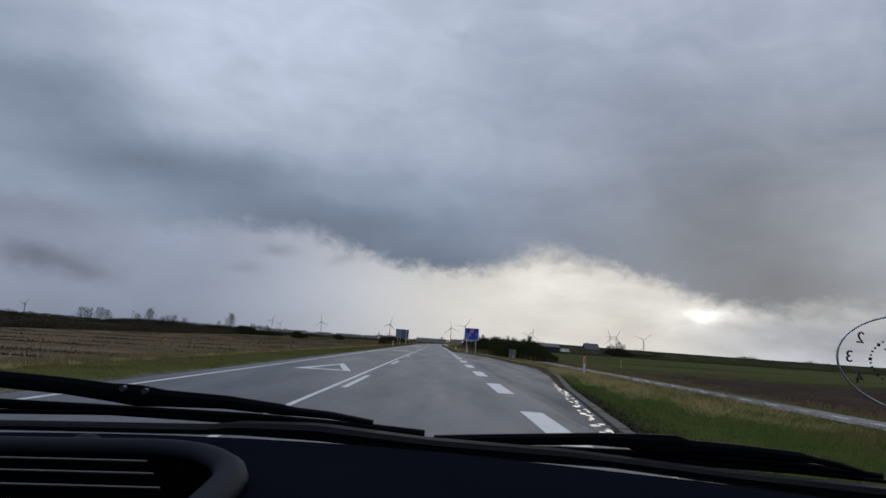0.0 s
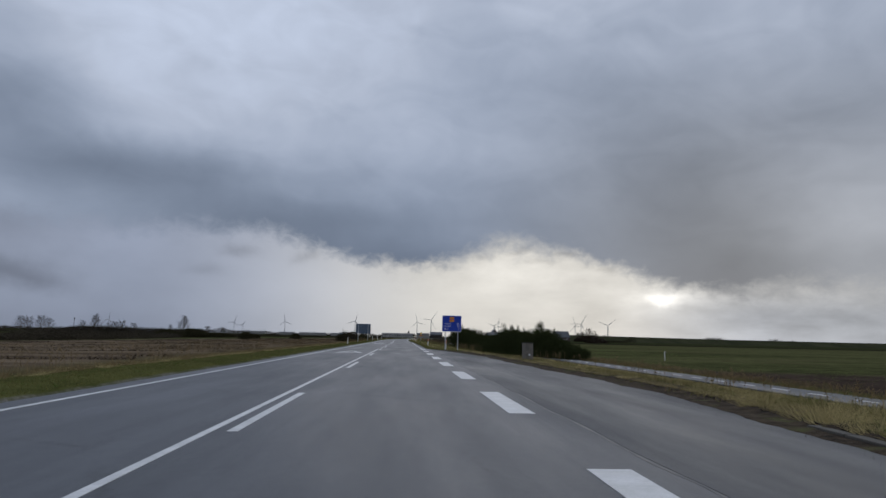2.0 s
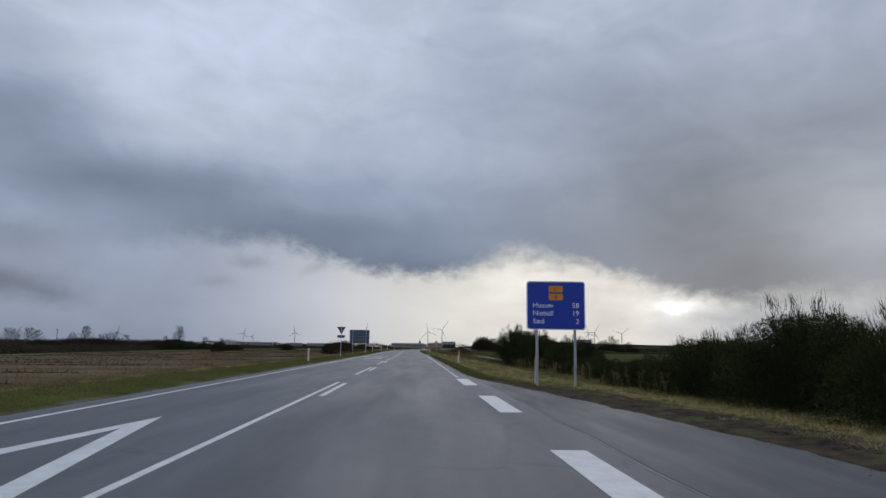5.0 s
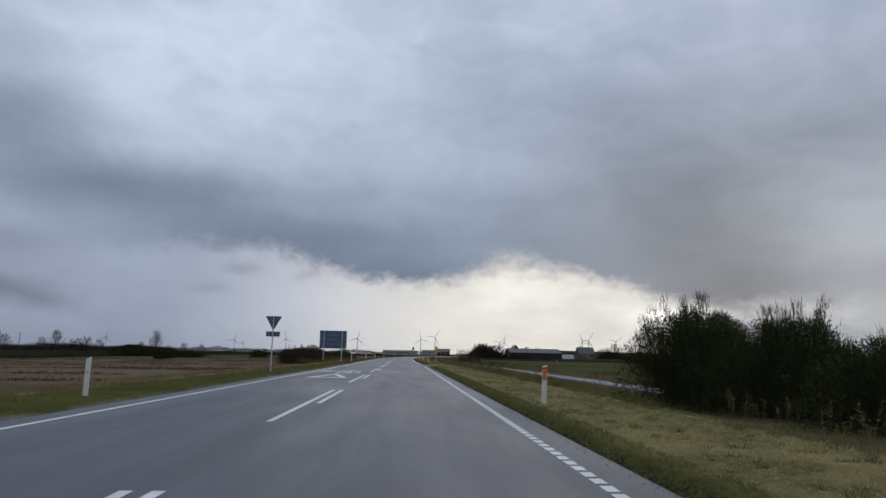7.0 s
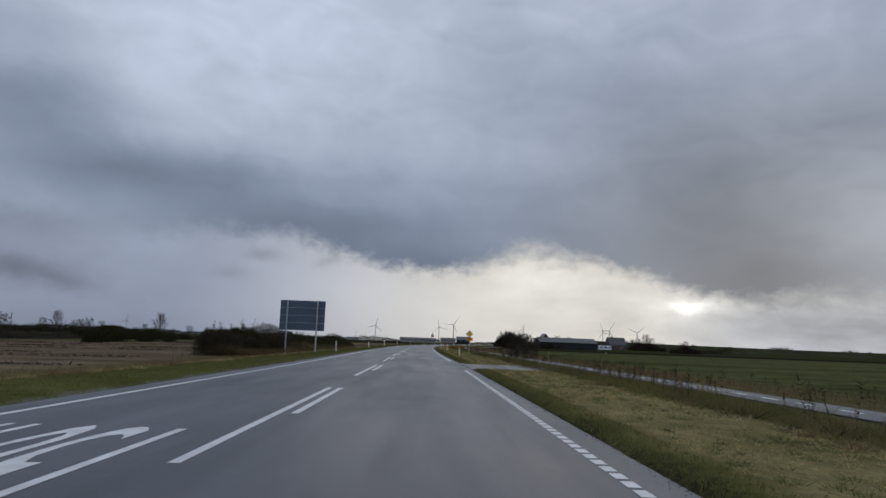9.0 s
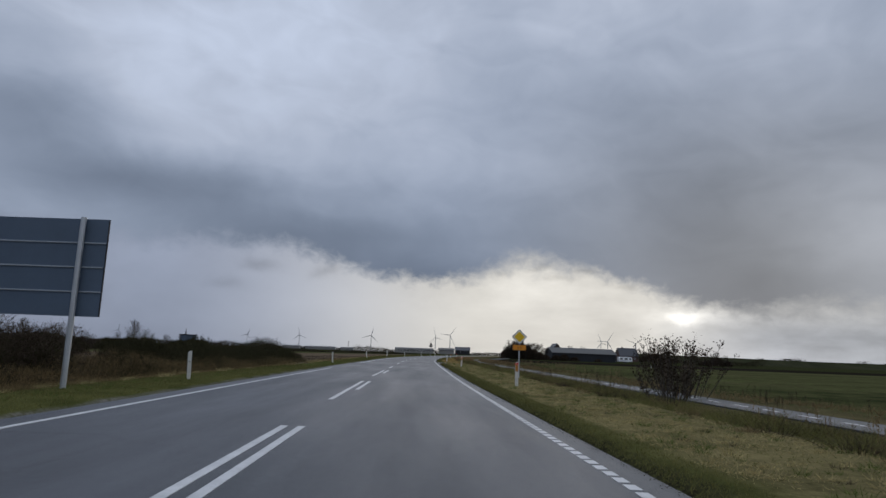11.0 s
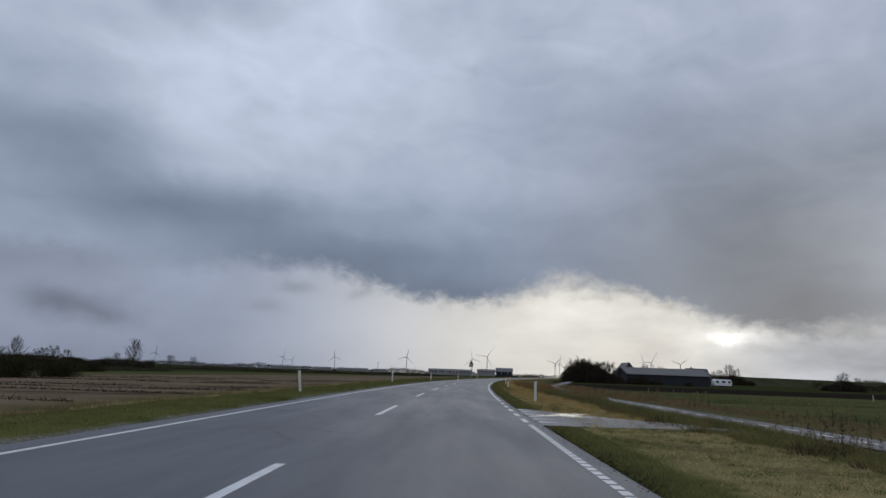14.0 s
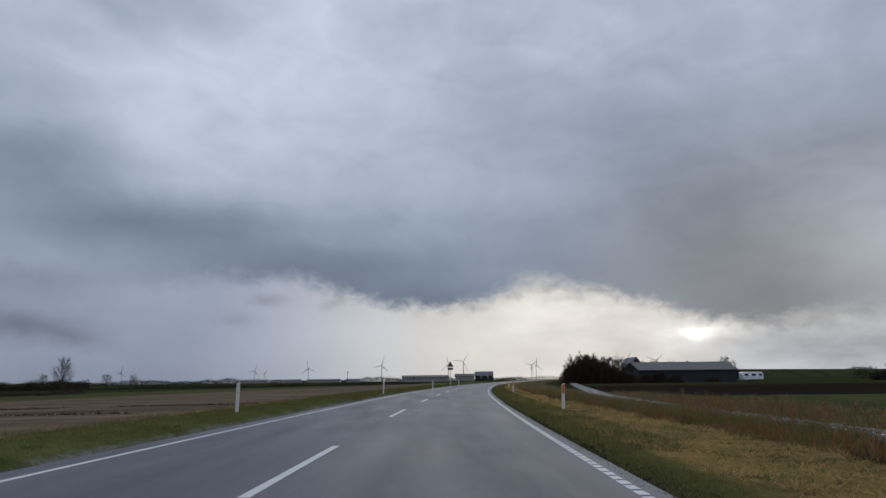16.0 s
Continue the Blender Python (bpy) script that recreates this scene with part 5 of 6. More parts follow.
scatter("verge_grass", 14000, 4, 84, 0.3, 1.0, (0.03, 0.085), (0.006, 0.012), M_GRASS, "sparse short grass behind the kerb", 0.5, 0.3, False, 0.9)
scatter("verge_grass", 110000, 84, 300, 0.08, 0.75, (0.03, 0.085), (0.006, 0.012), M_GRASS, "short green grass along the road edge", 0.5, 0.3, False)
scatter("verge_grass", 60000, 300, 440, 0.12, 1.8, (0.06, 0.15), (0.016, 0.03), M_GRASS, "short green grass along the road edge", 0.5, 0.3, False)
scatter("lush_grass", 50000, 1.5, 32, 0.5, 5.5, (0.05, 0.16), (0.007, 0.013), M_LUSH, "thick green grass on the verge beside the lay-by", 0.5, 0.4, False)
scatter("mown_grass", 90000, 262, 340, 0.9, 3.8, (0.05, 0.16), (0.006, 0.013), M_HAY, "brownish cut hay lying on the verge", 1.2, 0.35, False, 0.6, up=0.40)
scatter("mown_grass", 420000, 26, 285, 0.8, 4.0, (0.03, 0.095), (0.006, 0.015), M_STRAW, "mown yellowish grass and straw lying on the verge", 1.2, 0.35, False, 0.6, up=0.42)
scatter("mown_grass", 130000, 4, 330, 0.9, 4.2, (0.03, 0.09), (0.009, 0.016), M_GRASS, "short grass between the mown straw", 0.8, 0.3, False, 0.5, up=0.8)
scatter("verge_grass", 230000, 8, 330, -10.2, -7.05, (0.03, 0.085), (0.008, 0.016), M_GRASS, "green grass on the verge", 0.5, 0.3)
scatter("verge_grass", 50000, 330, 460, -10.2, -7.05, (0.08, 0.2), (0.02, 0.035), M_GRASS, "green grass on the verge", 0.5, 0.3)
scatter("rough_grass", 70000, 0, 330, -13.5, -9.6, (0.12, 0.34), (0.008, 0.016), M_DRY, "rough withered grass at the field's edge", 0.5, 0.3, True, 0.35)
scatter("rough_grass", 34000, 0, 350, 6.6, 8.9, (0.10, 0.26), (0.008, 0.016), M_DRY, "rough withered grass beside the cycle path", 0.5, 0.3, True, 0.5)
scatter("rough_grass", 70000, 0, 350, 6.6, 9.0, (0.10, 0.26), (0.008, 0.016), M_GRASS, "rough green grass beside the cycle path", 0.5, 0.3, True, 0.5)
scatter("rough_grass", 80000, 10, 350, 11.6, 16.0, (0.12, 0.38), (0.010, 0.02), M_DRY, "rough withered grass behind the cycle path", 0.5, 0.3, True, 0.3)
scatter("meadow_grass", 110000, 20, 340, 12.0, 40.0, (0.04, 0.11), (0.010, 0.022), M_LUSH, "green meadow grass", 0.7, 0.4, True, 0.10)
scatter("stubble", 120000, 10, 260, -46, -13, (0.08, 0.24), (0.010, 0.022), M_DRY, "withered stubble on the field", 0.5, 0.25, True, 0.12)
scatter("rough_grass", 90000, 120, 300, 6.0, 8.7, (0.10, 0.30), (0.008, 0.016), M_GRASS, "long rough grass on the bank before the path", 0.6, 0.5, True, 0.7)
scatter("rust_grass", 34000, 296, 372, 5.8, 9.3, (0.15, 0.45), (0.012, 0.022), M_RUST, "tall rust-brown withered grass inside the bend", 0.35, 0.3, True, 0.4)
scatter("rust_grass", 30000, 284, 345, 6.6, 8.7, (0.22, 0.6), (0.010, 0.018), M_DRY, "thick withered grass hiding the path", 0.4, 0.35, True, 0.5)
scatter("rough_grass", 36000, 284, 345, 6.2, 8.7, (0.2, 0.55), (0.010, 0.018), M_GRASS, "thick rough green grass hiding the path", 0.5, 0.45, True, 0.6)
scatter("rough_grass", 22000, 284, 345, 10.6, 15, (0.2, 0.6), (0.012, 0.02), M_DRY, "thick withered grass behind the path", 0.4, 0.35, True, 0.35)


def weeds(name, count, y0, y1, o0, o1, h, label, mat=None):
    """Withered dock and thistle stalks: a stem with short side sprays and seed heads."""
    sets = []
    y, off = rng.uniform(y0, y1, count), rng.uniform(o0, o1, count)
    keep = np.array([noise.noise((a * 0.5, b * 0.3, 9.2)) for a, b in zip(off, y)]) > 0.12
    keep &= np.abs(off + bend(y) - lane_x(y)) > 1.0
    y, off = y[keep], off[keep]
    k = len(y)
    base = np.stack([off + bend(y), y, lift(off, y) - 0.02], 1)
    hh = rng.uniform(*h, k)
    way = np.stack([rng.normal(size=k) * 0.12, rng.normal(size=k) * 0.12, np.ones(k)], 1)
    sets.append(ribbons(base, way, hh, 0.009, 0.08))
    for f in (0.45, 0.6, 0.7, 0.8, 0.88, 0.95):
        for _ in range(4):
            b2 = base + way * (hh * f)[:, None]
            d2 = np.stack([rng.normal(size=k), rng.normal(size=k), np.full(k, 0.9)], 1)
            sets.append(ribbons(b2, d2, hh * rng.uniform(0.07, 0.2, k), rng.uniform(0.008, 0.022, k), 0.25, True))
    return tagged(blade_mesh(name, sets, mat or M_DRY), label, "weeds", kind="stuff")


weeds("withered_weeds", 900, 0, 128, -14.0, -10.2, (0.45, 1.05), "brown withered weed stalks along the field")
weeds("withered_weeds", 1500, 128, 262, 7.0, 8.6, (0.25, 0.62), "dark brown withered weed stalks between verge and path", M_DRY)
weeds("withered_weeds", 1300, 130, 330, 11.2, 14.5, (0.25, 0.6), "dark brown withered weed stalks behind the path", M_TWIG)
weeds("withered_weeds", 300, 20, 70, 7.6, 9.4, (0.3, 0.7), "brown withered weed stalks between verge and path")
weeds("withered_weeds", 320, 88, 118, 6.8, 8.4, (0.3, 0.8), "brown withered weed stalks in front of the bushes")
weeds("withered_weeds", 400, 300, 360, 6.4, 9.5, (0.3, 0.6), "rust-brown withered weed stalks inside the bend", M_RUST)
weeds("withered_weeds", 260, 150, 190, 6.9, 8.3, (0.5, 1.0), "tall dark withered weed stalks between verge and path", M_TWIG)
weeds("withered_weeds", 260, 196, 262, 7.2, 8.5, (0.45, 0.9), "tall dark withered weed stalks between verge and path", M_TWIG)
weeds("withered_weeds", 700, 225, 300, 12.6, 17.5, (0.5, 0.95), "tall brown withered weed stalks in the meadow's edge", M_DRY)
weeds("withered_weeds", 500, 282, 318, 6.0, 9.0, (0.5, 0.95), "tall rust-brown withered weed stalks inside the bend", M_RUST)
weeds("withered_weeds", 500, 222, 242, -15.5, -11.2, (1.1, 1.9), "tall brown reed-like stalks standing out of the scrub", M_TWIG)


def windrows(name, label):
    """Dark broken swaths of cut stalks lying across the stubble field."""
    xs, ys = [], []
    for k in range(34):
        y0, lean = 20 + 9.5 * k + rng.uniform(-3, 3), rng.uniform(-0.12, 0.12)
        x = rng.uniform(-62, -14, 1700)
        y = y0 + lean * x + 0.8 * np.sin(x * 0.25 + k) + rng.normal(size=1700) * 0.18
        keep = np.array([noise.noise((a * 0.16, k * 3.7, 2.0)) for a in x]) > rng.uniform(-0.25, 0.15, 1700)
        xs.append(x[keep]), ys.append(y[keep])
    x, y = np.concatenate(xs), np.concatenate(ys)
    k = len(x)
    base = np.stack([x + bend(y), y, lift(x, y)], 1)
    way = np.stack([rng.normal(size=k), rng.normal(size=k) * 0.5, rng.uniform(0.1, 0.7, k)], 1)
    ob = blade_mesh(name, [ribbons(base, way, rng.uniform(0.10, 0.34, k), rng.uniform(0.03, 0.08, k), 0.2, True)], M_TWIG)
    return tagged(ob, label, "stalks", kind="stuff")


windrows("windrows", "dark broken rows of cut stalks on the stubble field")


def tussocks(name, count, y0, y1, o0, o1, size, mat, label, per=110):
    """Rounded clumps of long overhanging grass."""
    y, off = rng.uniform(y0, y1, count), rng.uniform(o0, o1, count)
    off = np.maximum(off, right_edge(y) + 0.5) if o0 > 0 else off
    keep = np.abs(off + bend(y) - lane_x(y)) > 1.05
    y, off = y[keep], off[keep]
    k = len(y)
    c = np.stack([off + bend(y), y, lift(off, y) - 0.02], 1)
    r = rng.uniform(*size, k)
    a, q = rng.uniform(0, 6.28, (k, per)), np.sqrt(rng.uniform(0, 1, (k, per)))
    d = np.stack([np.cos(a) * q, np.sin(a) * q, np.zeros_like(a)], 2)
    base = (c[:, None] + d * r[:, None, None] * 0.8).reshape(-1, 3)
    way = (d * 0.9 + np.array([0, 0, 0.9])).reshape(-1, 3) + rng.normal(size=(k * per, 3)) * 0.2
    ob = blade_mesh(name, [ribbons(base, way, np.repeat(r, per) * rng.uniform(0.5, 1.15, k * per), 0.011, 0.45, True)], mat)
    return tagged(ob, label, "grass", kind="stuff")


tussocks("tussocks", 800, 14, 126, 9.0, 10.3, (0.07, 0.20), M_STRAW, "pale grass clumps leaning over the path", 44)
tussocks("tussocks", 500, 14, 126, 12.2, 13.4, (0.06, 0.18), M_GRASS, "green grass clumps along the path's far side", 44)
tussocks("tussocks", 260, 8, 40, 8.0, 10.2, (0.16, 0.40), M_GRASS, "long grass hummocks along the path", 70)
tussocks("tussocks", 420, 2, 34, 4.5, 9.5, (0.10, 0.30), M_LUSH, "green grass tussocks on the uneven verge")
tussocks("tussocks", 160, 14, 40, 5.5, 9.5, (0.2, 0.45), M_STRAW, "pale withered grass hummocks on the uneven verge")
tussocks("tussocks", 1500, 20, 92, 5.4, 10.0, (0.06, 0.18), M_STRAW, "straw-coloured grass tussocks on the verge", 44)
tussocks("tussocks", 500, 26, 92, 5.4, 10.0, (0.05, 0.14), M_GRASS, "short green tussocks on the verge", 40)
tussocks("tussocks", 800, 126, 345, 6.0, 8.5, (0.12, 0.50), M_GRASS, "green grass tussocks along the path", 90)
tussocks("tussocks", 520, 126, 345, 5.8, 8.7, (0.12, 0.46), M_TWIG, "dark withered clumps along the path", 60)
tussocks("tussocks", 420, 126, 345, 5.6, 8.6, (0.12, 0.32), M_DRY, "withered grass tussocks along the path", 80)
tussocks("tussocks", 500, 10, 260, -13, -9.6, (0.12, 0.32), M_DRY, "withered grass tussocks at the field's edge", 80)
tussocks("tussocks", 300, 10, 260, -12, -9.4, (0.10, 0.26), M_STRAW, "straw-coloured tussocks at the field's edge", 80)

tussocks("tussocks", 3000, 84, 290, 3.1, 6.2, (0.04, 0.12), M_STRAW, "low uneven clumps of cut straw on the verge", 30)
tussocks("tussocks", 700, 84, 340, 3.2, 6.4, (0.04, 0.11), M_TWIG, "low dark clumps among the cut straw", 26)
tussocks("tussocks", 1700, 84, 330, 3.0, 6.4, (0.06, 0.15), M_LUSH, "low green clumps growing through the cut straw", 34)
tussocks("tussocks", 700, 262, 340, 3.1, 6.2, (0.08, 0.2), M_HAY, "low uneven clumps of cut hay on the verge", 40)
tussocks("tussocks", 1500, 10, 330, -10.0, -7.2, (0.05, 0.13), M_LUSH, "low green clumps on the verge", 30)
tussocks("tussocks", 900, 10, 330, -12.5, -9.4, (0.08, 0.24), M_STRAW, "low straw-coloured clumps at the field's edge", 40)

# ---- kerb of the lay-by ----
kerb = thing("kerb", "low mossy concrete kerb along the lay-by", "kerb", "", pose(0, 0, 0), "structure")
bm = boxes((-0.06, 0.15, 0.008, 0.992, -0.12, 0.062), bevel=0.022)
first = solid("kerbstone", bm, M_KERB, kerb)
for k in range(1, 32):
    y = float(k) + 3
    a = math.atan2(float(right_edge(y + 1) - right_edge(y)), 1.0)
    ob = bpy.data.objects.new("kerbstone", first.data)
    scene.collection.objects.link(ob)
    ob.parent = kerb
    ob.matrix_basis = pose(float(right_edge(y)) + 0.06, y, 0.006 * math.sin(k * 1.7), 0, 1.2 * math.sin(k * 2.1), -math.degrees(a))
first.matrix_basis = pose(float(right_edge(3.0)) + 0.06, 3.0, 0)

# a low bank of dark soil and leaf mould that buries the rest of the kerb, with a ragged inner edge
verts, faces = [], []
for k in range(330):
    y = 22 + 0.22 * k
    r = float(right_edge(y))
    swing = 0.5 * noise.noise((0.0, y * 0.35, 5.0)) + 0.30 * noise.noise((0.0, y * 1.7, 8.0)) + 0.12 * noise.noise((0.0, y * 5.1, 2.0))
    fade = min(1.0, (y - 21.5) / 8, (95.5 - y) / 8)
    for d, z in ((-0.12 - 0.45 * max(0.0, 0.5 + swing) * fade, 0.0055), (0.0, 0.030), (0.30, 0.075), (0.65, 0.095), (0.95 + 0.4 * swing, 0.085), (1.35 + 0.5 * swing, 0.02)):
        up = z if d < -0.05 else z + 0.035 * noise.noise((d * 3.0, y * 2.2, 4.0)) - 0.06 * (1 - fade) * (d > 0.0)
        verts.append((r + d, y, up))
    if k:
        for i in range(5):
            q = 6 * k + i
            faces.append((q - 6, q - 5, q + 1, q))
m, n, b = material("washed_soil_bank", 1.0)
b.inputs["Specular IOR Level"].default_value = 0.05
p = place(n)
leaf_mould = n.mix(n.span(n.noise(p, 3.0, 5, 0.7), 0.35, 0.65), (0.014, 0.011, 0.009), (0.062, 0.046, 0.030))
n.put(b.inputs["Base Color"], n.mix(n.span(n.noise(p, 1.1, 4, 0.6), 0.55, 0.68), leaf_mould, (0.055, 0.058, 0.022)))
bump(n, b, n.noise(p, 22, 4, 0.7), 0.9, 0.03)
tagged(raw("soil_bank", verts, faces, m, smooth=True), "dark soil and leaf mould washed over the lay-by's edge", "soil", kind="stuff")

# standing rainwater along the kerb
m, n, b = material("rainwater", 0.03)
b.inputs["Base Color"].default_value = (0.02, 0.021, 0.023, 1)
verts, faces = [], []
for j in range(46):
    y, long, wide = 7.0 + 0.42 * j + rng.uniform(-0.2, 0.2), rng.uniform(0.25, 0.9), rng.uniform(0.03, 0.12)
    k0 = len(verts)
    ring = 36
    for i in range(ring):
        a = 2 * math.pi * i / ring
        s = 0.7 + 0.6 * noise.noise((math.cos(a) * 3.1, math.sin(a) * 3.1, y)) + 0.4 * noise.noise((math.cos(a) * 8, math.sin(a) * 8, y))
        yy = y + long * 0.5 * math.sin(a) * s
        verts.append((float(right_edge(yy)) - 0.20 + 0.10 * math.sin(j * 2.7) + wide * math.cos(a) * s, yy, 0.0075))
    faces.append(tuple(range(k0, k0 + ring)))
for j in range(16):
    x, y, long, wide = float(right_edge(266) + bend(266)) + rng.uniform(0.5, 2.6), rng.uniform(266.2, 268.6), rng.uniform(0.08, 0.22), rng.uniform(0.25, 0.7)
    k0 = len(verts)
    for i in range(30):
        a = 2 * math.pi * i / 30
        s = 0.7 + 0.6 * noise.noise((math.cos(a) * 3.1, math.sin(a) * 3.1, y * 9)) + 0.4 * noise.noise((math.cos(a) * 8, math.sin(a) * 8, y * 9))
        verts.append((x + wide * math.cos(a) * s, y + long * math.sin(a) * s, -0.002 + 0.0002 * j))
    faces.append(tuple(range(k0, k0 + 30)))
tagged(raw("puddles", verts, faces, m), "thin rainwater puddles on the asphalt", "water", kind="stuff")

# clods of soil and dead leaves washed along the kerb and the verge edge
m, n, b = material("wet_soil", 0.85)
b.inputs["Specular IOR Level"].default_value = 0.1
n.put(b.inputs["Base Color"], n.mix(island(n), (0.012, 0.010, 0.008), (0.05, 0.04, 0.03)))
M_SOIL = m


def litter(name, count, y0, y1, o0, o1, size, label, mat):
    y, f = rng.uniform(y0, y1, count), rng.beta(1.0, 2.6, count)
    off = right_edge(y) + o0 + (o1 - o0) * f
    base = np.stack([off + bend(y), y, np.where(f * 0 + off > right_edge(y), lift(off, y), rise(y)) + 0.004], 1)
    way = np.stack([rng.normal(size=count), rng.normal(size=count), rng.uniform(0.05, 0.5, count)], 1)
    ob = blade_mesh(name, [ribbons(base, way, rng.uniform(*size, count), rng.uniform(*size, count) * 0.8, 0.2, True)], mat)
    return tagged(ob, label, "litter", kind="stuff")


litter("washed_soil", 16000, 4, 330, -0.01, -0.22, (0.005, 0.02), "dark soil and leaf litter along the road edge", M_SOIL)
litter("washed_soil", 9000, 4, 90, -0.02, -1.1, (0.006, 0.018), "dark crumbs of soil strewn over the lay-by", M_SOIL)
litter("washed_soil", 20000, 4, 82, 0.2, 1.4, (0.015, 0.06), "dark soil and leaf litter along the kerb", M_SOIL)


# ---- the car that the ride starts in, standing on the road at the start of the way ----
def car():
    ob = thing("car", "dark van with black dashboard and two resting wipers", "car", "", pose(-0.1, 0, 0))
    paint = plain("dark_car_paint", (0.03, 0.034, 0.042), 0.35, 0.2, 0.15, 2, 0.05, 60)
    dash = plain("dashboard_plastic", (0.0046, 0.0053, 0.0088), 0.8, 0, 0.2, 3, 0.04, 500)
    # near-black, so the shade inside the vent is put into the colour
    shade_mat = plain("vent_shade_black", (0.0006, 0.0006, 0.0008), 0.9, 0, 0.1, 3, 0, 100, 0.0)
    slat_mat = plain("vent_slat_edge", (0.03, 0.031, 0.034), 0.5, 0, 0.1, 5, 0.05, 200)
    rim_mat = plain("vent_rim_plastic", (0.0085, 0.0098, 0.0145), 0.6, 0, 0.15, 5, 0.05, 300)
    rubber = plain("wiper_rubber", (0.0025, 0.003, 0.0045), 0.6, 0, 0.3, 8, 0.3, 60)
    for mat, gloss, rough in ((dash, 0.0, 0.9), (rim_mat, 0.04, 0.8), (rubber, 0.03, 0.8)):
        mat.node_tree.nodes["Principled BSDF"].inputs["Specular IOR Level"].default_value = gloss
    # bodywork: floor, sides with open window bands, bonnet, roof on pillars
    solid("floor_pan", boxes((-0.84, 0.84, -2.3, 1.7, 0.28, 0.34), bevel=0.02), paint, ob)
    for s in (-1, 1):
        x0, x1 = sorted((s * 0.80, s * 0.87))
        solid("side_panel", boxes((x0, x1, -2.3, 0.95, 0.3, 1.02), bevel=0.03), paint, ob)
        solid("wing", boxes((x0, x1, 0.96, 1.75, 0.45, 0.88), bevel=0.03), paint, ob)
        solid("front_pillar", tube(bmesh.new(), (s * 0.82, 0.86, 1.0), (s * 0.72, 0.12, 1.74), 0.035, 0.03, 10), paint, ob)
        for y in (-0.75, -2.2):
            solid("pillar", tube(bmesh.new(), (s * 0.82, y, 1.0), (s * 0.72, y, 1.74), 0.045, 0.04, 10), paint, ob)
        for y in (1.15, -1.55):
            w = solid("wheel", tube(bmesh.new(), (s * 0.66, y, 0.305), (s * 0.84, y, 0.305), 0.30, 0.30, 28), rubber, ob, "black tyre")
            solid("rim", tube(bmesh.new(), (s * 0.835, y, 0.305), (s * 0.85, y, 0.305), 0.19, 0.17, 20), M_GALV, w)
    solid("tailgate", boxes((-0.78, 0.78, -2.34, -2.28, 0.3, 1.72), bevel=0.03), paint, ob)
    solid("roof", boxes((-0.74, 0.74, -2.3, 0.12, 1.73, 1.79), bevel=0.03), paint, ob)
    bm = prism([(0.93, 0.96), (1.72, 0.80), (1.80, 0.62), (1.80, 0.35), (1.74, 0.35), (1.74, 0.60), (1.66, 0.75), (0.93, 0.90)], -0.79, 0.79)
    bmesh.ops.transform(bm, matrix=Matrix(((0, 1, 0, 0), (1, 0, 0, 0), (0, 0, 1, 0), (0, 0, 0, 1))), verts=bm.verts)
    bmesh.ops.recalc_face_normals(bm, faces=bm.faces)
    solid("bonnet", bm, paint, ob)
    # dashboard: a broad, slightly arched shelf that falls away towards both ends and the cabin
    bm = bmesh.new()
    xs, ys = np.linspace(-0.80, 0.82, 54), np.linspace(0.30, 0.70, 14)
    ridge = np.interp(xs, [-0.8, -0.446, -0.271, -0.095, 0.0, 0.141, 0.317, 0.434, 0.8], [1.118, 1.1439, 1.1527, 1.1553, 1.1547, 1.1481, 1.1405, 1.1336, 1.10])
    ridge = np.convolve(np.pad(ridge, 3, "edge"), np.ones(7) / 7, "valid")
    grid = []
    for y in ys:
        for x, top in zip(xs, ridge):
            z = top - 0.10 * (0.70 - y) - 0.5 * max(0.0, 0.40 - y) ** 1.5 - (0.004 if y > 0.69 else 0.0)
            grid.append(bm.verts.new((x + 0.1, y, z)))
    k = len(xs)
    for j in range(len(ys) - 1):
        for i in range(k - 1):
            bm.faces.new((grid[j * k + i], grid[j * k + i + 1], grid[(j + 1) * k + i + 1], grid[(j + 1) * k + i]))
    low = bmesh.ops.extrude_face_region(bm, geom=list(bm.faces))["geom"]
    bmesh.ops.translate(bm, vec=(0, 0, -0.35), verts=[g for g in low if isinstance(g, bmesh.types.BMVert)])
    bmesh.ops.recalc_face_normals(bm, faces=bm.faces)
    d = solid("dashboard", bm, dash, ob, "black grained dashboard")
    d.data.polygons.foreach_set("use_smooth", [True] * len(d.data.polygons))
    # air vent: raised rim, thin bowed slats, black plate for the shaded well
    cx, cy = -0.352, 0.488
    deck_z = lambda x, y: 1.135 + 0.10 * (y - 0.5) + 0.05 * (x + 0.20)
    ring = [(x + cx, y + cy) for x, y in rounded(0.60, 0.245, 0.10, 11)]
    bm = bmesh.new()
    loops = []
    for i, (x, y) in enumerate(ring):
        nx, ny = x - cx, (y - cy) * 2.2
        q = math.hypot(nx, ny)
        loops.append([bm.verts.new((x + nx / q * 0.014 * math.cos(u), y + ny / q * 0.014 * math.cos(u), deck_z(x, y) + 0.010 * math.sin(u))) for u in np.linspace(0, 2 * math.pi, 11)[:-1]])
    for i in range(len(loops)):
        p, q = loops[i], loops[(i + 1) % len(loops)]
        for j in range(10):
            bm.faces.new((p[j], q[j], q[(j + 1) % 10], p[(j + 1) % 10]))
    bmesh.ops.recalc_face_normals(bm, faces=bm.faces)
    vent = solid("vent_rim", bm, rim_mat, ob, "dark grey vent rim")
    vent.data.polygons.foreach_set("use_smooth", [True] * len(vent.data.polygons))
